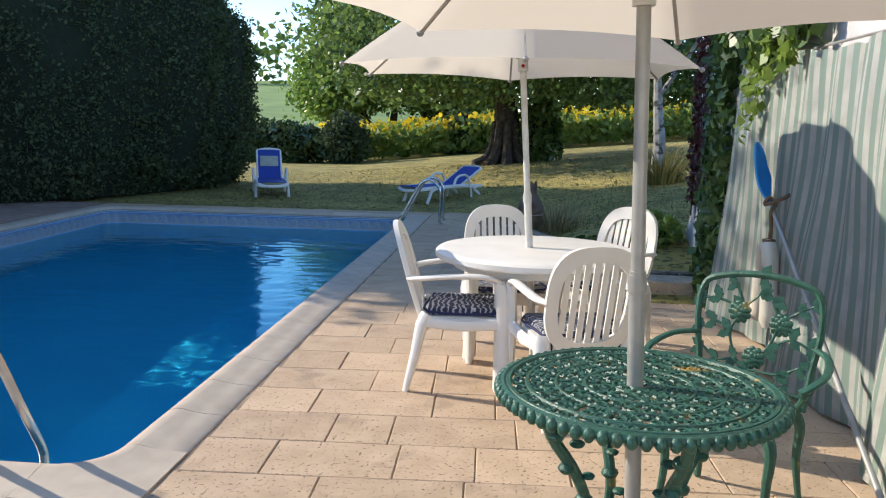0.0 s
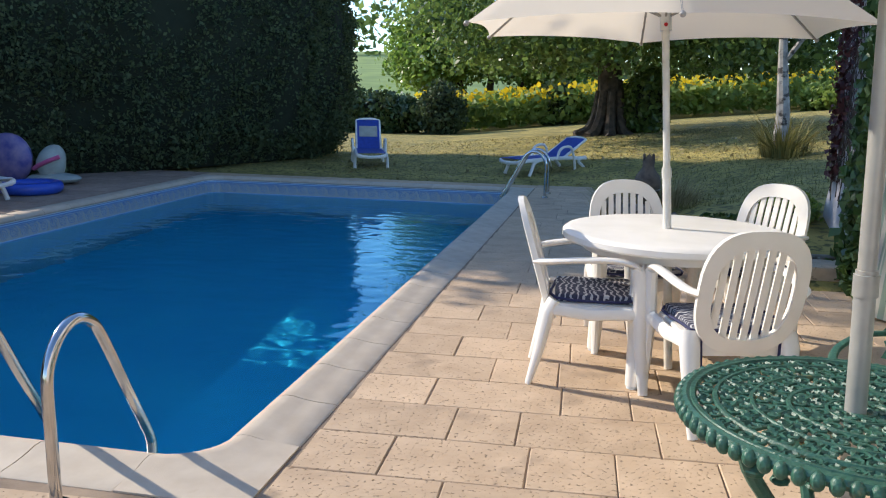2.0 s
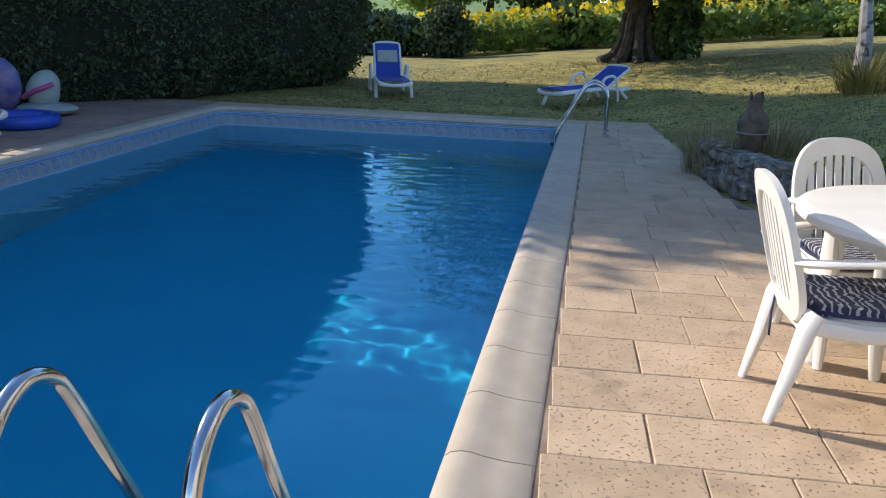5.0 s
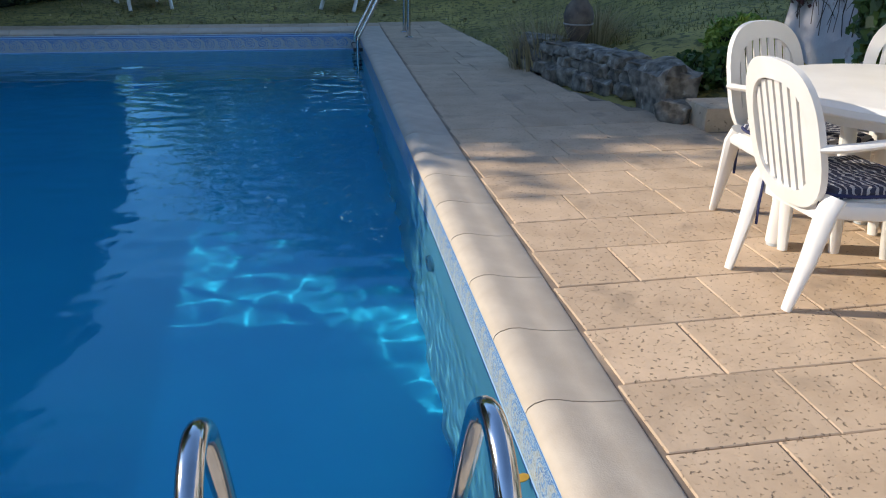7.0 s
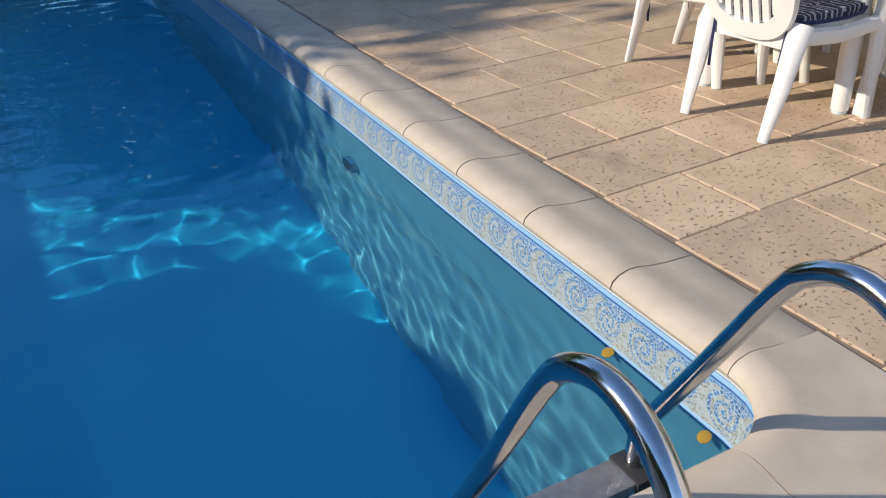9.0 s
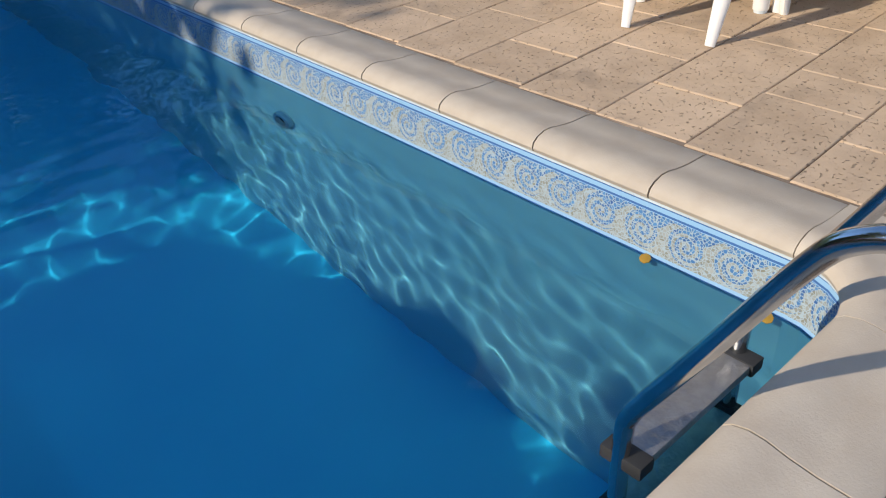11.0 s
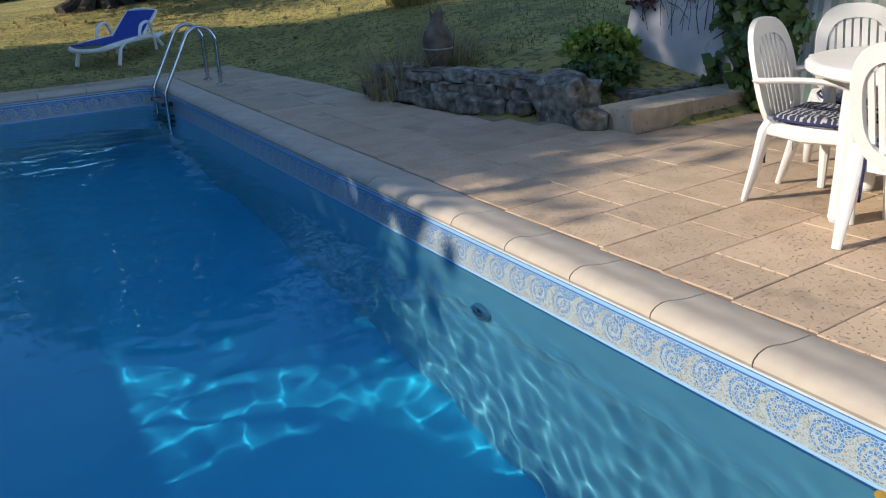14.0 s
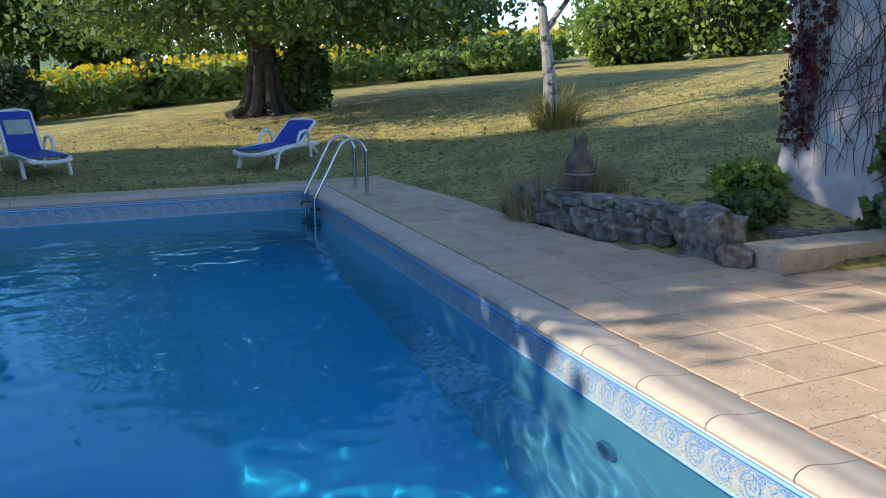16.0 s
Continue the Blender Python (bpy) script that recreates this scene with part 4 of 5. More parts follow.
# skimmer net, rope and buoy on the curtain
sn = thing("skimmer_net", 0, 0, 0, "blue skimmer net on a grey pole leaning on the curtain", "pool net")
bm = bmesh.new()
tube(bm, [(1.38, 3.0, 0.02), (1.44, 5.0, 1.0)], 0.014, 10)
part("handle", bm, POLE, sn)
bm = bmesh.new()
hoop = smooth_path([(1.44, 5.0, 1.0), (1.38, 5.08, 1.12), (1.38, 5.2, 1.3), (1.4, 5.25, 1.36), (1.44, 5.22, 1.28), (1.45, 5.12, 1.1), (1.44, 5.0, 1.0)], 5)
tube(bm, hoop, 0.009, 6)
part("hoop", bm, BLUE_NET, sn)
bm = bmesh.new()
cv = bm.verts.new((1.47, 5.14, 1.16))
hv = [bm.verts.new(p) for p in hoop[:-1]]
for k in range(len(hv)):
    bm.faces.new((hv[k], hv[(k + 1) % len(hv)], cv))
bmesh.ops.solidify(bm, geom=bm.faces, thickness=0.003)
part("net", bm, BLUE_NET, sn)
by = thing("buoy", 1.42, 4.92, 0.35, "cream vinyl buoy hanging from a brown rope", "buoy")
bm = bmesh.new()
tube(bm, smooth_path([(0, -0.1, -0.05), (0, -0.085, 0.12), (0, -0.075, 0.28), (0, -0.045, 0.38), (0, 0.0, 0.41), (0, 0.045, 0.38), (0, 0.08, 0.28), (0, 0.095, 0.12), (0, 0.11, -0.05)], 4), [0.03] + [0.05] * 31 + [0.03], 12)
part("float_body", bm, FENDER, by)
bm = bmesh.new()
tube(bm, smooth_path([(0, 0, 0.43), (0.01, 0.01, 0.52), (0.0, 0.0, 0.62), (0.03, 0.03, 0.66), (0.0, 0.05, 0.7), (-0.03, 0.02, 0.66), (0.05, -0.02, 0.7), (0.1, 0.02, 0.72)], 5), 0.012, 8)
torus(bm, (0, 0, 0.45), 0.03, 0.01, 14, 6)
part("rope", bm, ROPE, by)

# ---- low rock wall, step, urn and planting ----
def stone(name, x, y, z, sx, sy, sz, turn, seed, mat, parent=None):
    bm = bmesh.new()
    bmesh.ops.create_icosphere(bm, subdivisions=3, radius=1)
    for v in bm.verts:
        d = v.co.normalized()
        q = Vector([math.copysign(abs(k) ** 0.5, k) for k in d])
        v.co = Vector((q.x * sx, q.y * sy, q.z * sz)) * (1 + 0.34 * noise.noise(d * 1.7 + Vector((seed, 0, 0))) + 0.22 * abs(noise.noise(d * 4 + Vector((seed, 2, 0)))) + 0.1 * noise.noise(d * 11 + Vector((seed, 2, 0))))
    ob = part(name, bm, mat, parent)
    ob.matrix_basis = pose(x, y, z, 0, 0, turn)
    return ob


rw = thing("rock_wall", 0, 0, 0, "low dry wall of grey lichened rocks edging the lawn", "rock wall")
rw.matrix_basis = pose(0, 0, 0)
rnd = random.Random(11)
line = [(-0.38, 9.55), (-0.28, 9.0), (-0.13, 8.45), (0.08, 7.95)]
for row, (zc, h) in enumerate(((0.05, 0.07), (0.16, 0.06), (0.25, 0.05))):
    s = 0.0
    while s < 3:
        i = min(2, int(s))
        p = Vector(line[i]).lerp(Vector(line[i + 1]), s - i)
        w = rnd.uniform(0.1, 0.19)
        back = 0.1 + 0.05 * row
        stone("rock", p.x + back + rnd.uniform(-0.03, 0.03), p.y + 0.05, zc + rnd.uniform(-0.01, 0.02), rnd.uniform(0.1, 0.15), w, h * rnd.uniform(0.9, 1.25), 14 + rnd.uniform(-14, 14), rnd.uniform(0, 90), ROCK, rw)
        s += w * rnd.uniform(2.6, 3.1)
tagged(stone("boulder", 0.3, 7.62, 0.12, 0.18, 0.23, 0.2, 10, 3.3, ROCK), "large pitted grey boulder at the end of the rock wall", "boulder")
tagged(stone("boulder", 0.22, 7.25, 0.05, 0.1, 0.12, 0.09, 40, 9.1, ROCK), "small grey stone beside the step", "boulder")

s = thing("stone_step", 0, 0, 0, "low pale travertine step with pitted front", "step")
x = 0.29
for k, w in enumerate((0.62, 0.7)):
    bm = bmesh.new()
    box(bm, x, x + w - 0.004, 6.9, 7.25, -0.06, 0.155, 0.01)
    part("step_block", bm, STEP_STONE, s)
    x += w
for k, (x0, x1, y0, y1) in enumerate(((0.75, 1.55, 7.27, 7.62), (0.95, 1.6, 7.64, 8.05))):
    bm = bmesh.new()
    box(bm, x0, x1, y0, y1, 0.0, 0.17 + 0.02 * k, 0.015)
    part("path_slab", bm, ROCK, s, "grey stone path slab behind the step")

u = thing("clay_urn", 0.06, 9.12, 0.27, "broken old terracotta urn standing on the rock wall", "urn")
bm = bmesh.new()
lathe(bm, [(0.07, 0.0), (0.1, 0.05), (0.15, 0.18), (0.165, 0.28), (0.14, 0.36), (0.09, 0.42), (0.07, 0.46), (0.075, 0.56), (0.06, 0.56), (0.055, 0.45), (0.03, 0.42)], 20)
for v in bm.verts:
    if v.co.z > 0.5:
        v.co.z += 0.05 * math.sin(3 * math.atan2(v.co.y, v.co.x))
u.scale = (0.84, 0.84, 0.9)
part("body", bm, CLAY, u)
bm = bmesh.new()
torus(bm, (0, 0, 0.2), 0.157, 0.008, 20, 6)
part("band", bm, RIB, u, "dark band round the urn")


def tuft(name, x, y, n, height, spread, mat, label, lean=0.5, width=0.012):
    v, f = [], []
    z0 = ground_z(x, y)
    for k in range(n):
        a, r = random.uniform(0, math.tau), spread * math.sqrt(random.random()) * 0.4
        bx, by = x + r * math.cos(a), y + r * math.sin(a)
        h, o = height * random.uniform(0.5, 1.1), lean * random.uniform(0.2, 1.1)
        w = width * random.uniform(0.6, 1.2)
        px, py = -math.sin(a) * w, math.cos(a) * w
        i = len(v)
        for q in range(4):
            s = q / 3
            dx, dz = o * height * s * s, h * (s - 0.35 * o * s * s)
            ww = 1 - s * 0.9
            v += [(bx + dx * math.cos(a) - px * ww, by + dx * math.sin(a) - py * ww, z0 + dz), (bx + dx * math.cos(a) + px * ww, by + dx * math.sin(a) + py * ww, z0 + dz)]
        f += [(i + 2 * q, i + 2 * q + 1, i + 2 * q + 3, i + 2 * q + 2) for q in range(3)]
    return tagged(new(name, raw(name, v, f, mat)), label, "grass")


tuft("dry_grass", -0.12, 9.5, 520, 0.62, 0.9, STRAW, "tall dry straw-coloured grass round the urn", 0.7, 0.006)
tuft("dry_grass", 0.35, 9.4, 260, 0.4, 0.8, STRAW, "tall dry straw-coloured grass beside the urn", 0.9, 0.006)
tuft("ornamental_grass", 2.08, 13.1, 420, 0.75, 0.9, BLADE, "green spiky grass clump round the birch", 1.0, 0.01)


def bush(name, x, y, z0, rx, ry, rz, n, size, mat, label, category="bush", core=True):
    t = thing(name, x, y, z0, label, category)
    p = rng.normal(size=(n, 3))
    p /= np.linalg.norm(p, axis=1, keepdims=True)
    bumps = np.array([1 + 0.28 * noise.noise(Vector(q) * 2.6 + Vector((x, y, 0))) + 0.14 * noise.noise(Vector(q) * 6 + Vector((x, y, 0))) for q in p])
    p = p * (bumps * rng.uniform(0.72, 1.03, n))[:, None] * np.array([rx, ry, rz]) + np.array([0, 0, rz * 0.85])
    p = p[p[:, 2] > 0.01]
    ob = new("foliage", leaf_mesh("foliage", p, size, mat))
    ob.parent = t
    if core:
        # solid core, coloured as the shade behind the leaves
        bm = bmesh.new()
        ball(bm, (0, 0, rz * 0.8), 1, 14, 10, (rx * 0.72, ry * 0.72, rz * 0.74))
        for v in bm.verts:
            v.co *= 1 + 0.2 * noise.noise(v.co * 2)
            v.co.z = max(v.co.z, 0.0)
        part("inside", bm, HEDGE_SHADE_CORE, t)
    return t


bush("bush", 1.25, 8.3, 0.2, 0.3, 0.34, 0.22, 1500, 0.045, LIGHT_LEAF, "light green leafy shrub at the foot of the house wall")
bush("bush", 0.75, 7.75, 0.12, 0.35, 0.2, 0.16, 900, 0.05, IVY, "low green plants behind the step")
bush("bush", 1.5, 6.75, 0.0, 0.1, 0.1, 0.18, 260, 0.05, IVY, "ivy seedling at the foot of the curtain")


# ---- trees ----
def limbs(bm, base, direction, length, radius, depth, rnd, tips, gnarl=0.25):
    pts, rs = [Vector(base)], [radius]
    d = Vector(direction).normalized()
    n = 5
    for k in range(n):
        d = (d + Vector((rnd.uniform(-1, 1), rnd.uniform(-1, 1), rnd.uniform(-0.4, 0.8))) * gnarl * 0.5).normalized()
        pts.append(pts[-1] + d * length / n)
        rs.append(radius * (1 - 0.5 * (k + 1) / n))
    tube(bm, pts, rs, 9 if depth > 1 else 5, caps=False)
    if depth <= 0:
        tips.append(pts[-1])
        tips.append(pts[-3])
        return
    for k in range(3 if depth > 1 else 3):
        a = rnd.uniform(0, math.tau)
        nd = (d + Vector((math.cos(a), math.sin(a), rnd.uniform(-0.1, 0.5))) * 0.85).normalized()
        limbs(bm, pts[-1 - (k % 2)], nd, length * rnd.uniform(0.6, 0.8), rs[-1] * 0.75, depth - 1, rnd, tips, gnarl)


def tree(x, y, label, trunks, depth, leaf_n, leaf_size, leaf_mat, bark, seed, cluster=0.6, flare=None, extra=(), skirt=0.25):
    z0 = ground_z(x, y)
    t = thing("tree", x, y, z0 - 0.05, label, "tree")
    rnd = random.Random(seed)
    bm = bmesh.new()
    tips = []
    for (bx, by), d, length, r in trunks:
        limbs(bm, (bx, by, 0), d, length, r, depth, rnd, tips)
    if flare:
        for k in range(9):
            a = k * math.tau / 9 + rnd.uniform(-0.2, 0.2)
            tube(bm, smooth_path([(flare * 1.7 * math.cos(a), flare * 1.7 * math.sin(a), -0.05), (flare * 1.1 * math.cos(a), flare * 1.1 * math.sin(a), 0.12), (flare * 0.75 * math.cos(a), flare * 0.75 * math.sin(a), 0.5), (flare * 0.6 * math.cos(a), flare * 0.6 * math.sin(a), 1.1)], 4), [flare * (0.34 - 0.012 * i) for i in range(13)], 7)
    part("trunk", bm, bark, t)
    tips = [Vector(p) for p in tips] + [Vector(p) for p in extra]
    per = max(1, leaf_n // len(tips))
    pts = []
    for p in tips:
        q = rng.normal(size=(per, 3)) * np.array([cluster, cluster, cluster * 0.7])
        pts.append(q + np.array(p))
    pts = np.concatenate(pts)
    hem = np.array([0.5 * noise.noise((q[0] * 0.9, q[1] * 0.9, seed)) + 0.25 * noise.noise((q[0] * 3, q[1] * 3, seed)) for q in pts]) if skirt > 1 else 0.0
    pts = pts[pts[:, 2] > skirt + hem]
    ob = new("crown", leaf_mesh("crown", pts, leaf_size, leaf_mat))
    ob.parent = t
    return t


# dark broad tree behind the loungers, its skirt of foliage hanging low
low = [(2.4 * math.cos(a) * f + 0.4, 2.4 * math.sin(a) * f, z) for a in np.linspace(0, 6, 9) for f, z in ((1.0, 2.2), (1.45, 2.1), (1.75, 2.5), (1.0, 3.5), (1.9, 3.4), (0.6, 2.8))]
tree(-0.5, 21.4, "broad dark tree with thick buttressed trunk and low hanging crown", [((0, 0), (0.05, 0, 1), 2.6, 0.42)], 3, 60000, 0.105, DARK_LEAF, BARK, 3, 0.7, 0.5, low, 1.45)
bush("bush", 0.35, 21.2, ground_z(0.3, 21), 0.55, 0.5, 0.85, 1500, 0.12, DARK_LEAF, "dark ivy growth against the broad tree trunk")
bush("bush", -2.4, 30.3, ground_z(-2.4, 30.3), 0.9, 0.8, 0.8, 2600, 0.13, HEDGE, "dark rounded shrub at the lawn edge")
# forked light tree
tree(-5.9, 38, "light green walnut tree with a forked trunk on the lawn", [((0.25, 0), (0.5, 0, 1), 1.9, 0.3), ((-0.15, 0), (-0.25, 0.1, 1), 2.2, 0.28), ((-0.1, 0), (-0.8, 0.1, 0.9), 2.0, 0.15)], 3, 76000, 0.16, TREE_LEAF, BARK, 8, 0.62, None, [(-2.6, 0, 2.0), (-3.2, 0, 2.4), (-3.4, 0, 3.2), (-2.8, 0, 4.3), (2.2, 0, 2.4), (3.0, 0, 3.0), (2.8, 0, 2.3), (-2.4, 0, 5.5), (-1.5, 0, 6.5), (-3.0, 0, 6.0), (-3.6, 0, 4.0), (-1.0, -0.6, 2.8), (1.0, -0.6, 2.9), (0.2, -0.8, 3.6), (1.8, -0.5, 4.2)] * 3, 1.35)
# birch
tree(2.08, 13.2, "slender white-barked birch leaning over the lawn", [((0, 0), (-0.12, 0.0, 1), 1.75, 0.12)], 2, 1500, 0.09, DARK_LEAF, BIRCH, 5, 0.4)
# laurel hedge and dark cone at the far lawn edge
bush("laurel_hedge", -8.6, 28.0, -0.15, 2.3, 1.0, 0.78, 5200, 0.13, LAUREL, "glossy clipped laurel hedge at the lawn edge", "hedge")
bush("laurel_hedge", -6.1, 27.6, -0.15, 0.8, 0.8, 0.95, 2500, 0.1, HEDGE, "dark clipped conifer at the end of the laurel hedge", "hedge")
# growth on the house side
for x, y, r, h, m, l in ((13.0, 27, 2.4, 1.5, LIGHT_LEAF, "bright green conifer-like shrubs at the lawn edge"), (15.5, 25, 2.6, 3.0, LIGHT_LEAF, "bright green conifer-like shrubs at the lawn edge"), (18, 21, 2.4, 2.6, TREE_LEAF, "tall green shrub beyond the house"), (9.4, 29.5, 1.6, 0.8, SUNFLOWER_LEAF, "tall green weeds at the field edge"), (7.0, 30.2, 1.4, 0.6, SUNFLOWER_LEAF, "tall green weeds at the field edge")):
    bush("bush", x, y, ground_z(x, y) - 0.2, r, r * 0.7, h, 3800, 0.15, m, l)


# ---- hedge and trees on the pool's shady side ----
def hedge(path, height, depth, n, leaf, label, low=None):
    """A tall leafy hedge along a path of (x, y, height)."""
    t = thing("hedge", path[0][0], path[0][1], 0, label, "hedge")
    ox, oy = path[0][0], path[0][1]
    bm = bmesh.new()
    rows = []
    m = 60
    us = np.linspace(0, len(path) - 1, m)
    px = np.interp(us, range(len(path)), [p[0] for p in path])
    py = np.interp(us, range(len(path)), [p[1] for p in path])
    ph = np.interp(us, range(len(path)), [p[2] for p in path])
    sec = [(0.55, 0.0), (0.8, 0.12), (1.0, 0.35), (1.0, 0.6), (0.85, 0.82), (0.5, 0.95), (0.0, 1.0), (-0.5, 0.95), (-0.85, 0.8), (-1.0, 0.5), (-0.9, 0.2), (-0.6, 0.0)]
    for k in range(m):
        dx, dy = px[min(k + 1, m - 1)] - px[max(k - 1, 0)], py[min(k + 1, m - 1)] - py[max(k - 1, 0)]
        L = math.hypot(dx, dy)
        nx_, ny_ = dy / L, -dx / L
        taper = min(1.0, 0.35 + 0.65 * math.sin(math.pi * min(1, (min(k, m - 1 - k) + 1) / 12) / 2))
        ring = []
        for o, z in sec:
            b = 1 + 0.22 * noise.noise((px[k] * 0.8, py[k] * 0.8, z * ph[k] * 0.7 + o)) + 0.1 * noise.noise((px[k] * 2.3, py[k] * 2.3, z * ph[k] * 2 + o))
            ring.append((px[k] - ox + nx_ * o * depth * b * taper, py[k] - oy + ny_ * o * depth * b * taper, z * ph[k] * (0.94 + 0.08 * b)))
        rows.append(ring)
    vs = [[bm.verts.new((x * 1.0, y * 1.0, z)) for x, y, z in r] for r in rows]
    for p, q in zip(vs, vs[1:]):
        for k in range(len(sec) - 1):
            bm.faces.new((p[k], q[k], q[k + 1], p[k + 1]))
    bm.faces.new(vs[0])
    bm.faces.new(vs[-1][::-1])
    # added solid body; its near-black colour is the shade within the foliage
    part("inside", bm, HEDGE_SHADE_CORE, t)
    a = np.array(rows)
    i, j = rng.integers(0, m - 1, n), rng.integers(0, len(sec) - 1, n)
    f, g = rng.random((n, 1)), rng.random((n, 1))
    p = (a[i, j] * (1 - f) + a[i + 1, j] * f) * (1 - g) + (a[i, j + 1] * (1 - f) + a[i + 1, j + 1] * f) * g
    bump = np.array([[noise.noise((q[0] * 1.7, q[1] * 1.7, q[2] * 1.4 + c)) + 0.6 * noise.noise((q[0] * 4.5, q[1] * 4.5, q[2] * 4 + c)) for c in (0, 31, 67)] for q in p])
    p = p + rng.normal(size=(n, 3)) * 0.1 + bump * 0.22
    p = p[bump[:, 0] > -0.42]
    p = p[p[:, 2] > 0.03]
    ob = new("foliage", leaf_mesh("foliage", p, leaf, HEDGE))
    ob.parent = t
    return t


hedge([(-10.1, 10.4, 4.6), (-9.6, 12, 6.7), (-8.3, 13.7, 6.6), (-7.4, 15.4, 5.3), (-7.1, 16.9, 4.0), (-7.3, 18.1, 3.1)], 5, 1.25, 170000, 0.048, "tall dark evergreen hedge beside the pool")
# Out of view: heights set to shade the pool and let sun through between.
hedge([(-11.6, 3.0, 4.3), (-11.5, 5.0, 4.4), (-11.4, 6.3, 4.2), (-11.3, 7.2, 1.7), (-11.2, 9.0, 1.75), (-10.9, 11.5, 3.4)], 5, 0.9, 16000, 0.09, "unseen lower dark hedge behind the gazebo, added to shade the pool")
# Added outside the view, only to keep low sun off the near end.
hedge([(-12.4, -8, 4.5), (-12.2, -2, 4.5), (-11.8, 2.5, 4.2)], 5, 1.2, 9000, 0.13, "unseen tall dark hedge along the pool terrace, added to block the sun")
tree(-10.3, 12.6, "tall conifer with a straight brown trunk in the hedge", [((0.7, 0.2), (0, 0, 1), 4.5, 0.17)], 2, 9000, 0.11, HEDGE, BARK, 21, 0.8)


# Unseen tree added to dapple the terrace; leaf clusters placed by their shadow.
tree(-11.2, 11.1, "unseen broadleaf tree above the low hedge, added for its dappled shade", [((0, 0), (0, 0, 1), 2.2, 0.14)], 1, 4200, 0.16, DARK_LEAF, BARK, 31, 0.45, None, [(0.6, -1.45, 5.1), (0.6, -1.4, 4.3), (0.8, -1.2, 5.2), (0.9, -0.6, 5.5), (0.5, 0.5, 6.2), (0.7, -0.3, 5.9), (0.9, 0.6, 5.2), (1.0, -0.2, 4.4), (0.5, -1.4, 3.9)])


# ---- sunflowers and far land ----
lp, fp = [], []
for k in range(5200):
    x = rng.uniform(-7.5, 14)
    y = 29.6 + 0.1 * x + rng.uniform(0, 1) ** 1.6 * 11 + (1.6 if x > 5 else 0)
    z = ground_z(x, y)
    h = rng.uniform(0.95, 1.4)
    for q in range(4):
        lp.append((x + rng.normal() * 0.13, y + rng.normal() * 0.13, z + h * rng.uniform(0.15, 0.95)))
    fp.append((x, y, z + h))
tagged(new("sunflower_leaves", leaf_mesh("sunflower_leaves", lp, 0.2, SUNFLOWER_LEAF)), "green sunflower stalks in a field beyond the lawn", "sunflowers", kind="stuff")
fl = np.array(fp)[::2] + rng.normal(size=(len(fp[::2]), 3)) * 0.06
tagged(new("sunflower_heads", leaf_mesh("sunflower_heads", fl, 0.17, PETAL, up=(0.4, -1.0, 0.3), spread=0.4, long=1.1)), "yellow sunflower heads in rows beyond the lawn", "sunflowers", kind="stuff")


def far_wood(name, pts, h, label):
    v = []
    for (x0, y0), (x1, y1) in zip(pts, pts[1:]):
        n = int(math.hypot(x1 - x0, y1 - y0) * 14)
        for k in range(n):
            f = rng.random()
            x, y = x0 + (x1 - x0) * f + rng.normal() * 2, y0 + (y1 - y0) * f + rng.normal() * 4
            top = h * (0.75 + 0.5 * noise.noise((x * 0.09, y * 0.09, 1.0)))
            v.append((x, y, ground_z(x, y) + top * rng.random() ** 0.6))
    return tagged(new(name, leaf_mesh(name, v, 1.5, DARK_LEAF)), label, "woods", kind="stuff")


far_wood("far_woods", [(-30, 190), (20, 175), (70, 160), (130, 130), (170, 90)], 8, "dark line of woods on the horizon")
far_wood("hill_woods", [(-75, 180), (-52, 190)], 16, "dark trees on the far hill")
far_wood("hill_woods", [(-52, 215), (-20, 215)], 6, "low woods along the hill top")


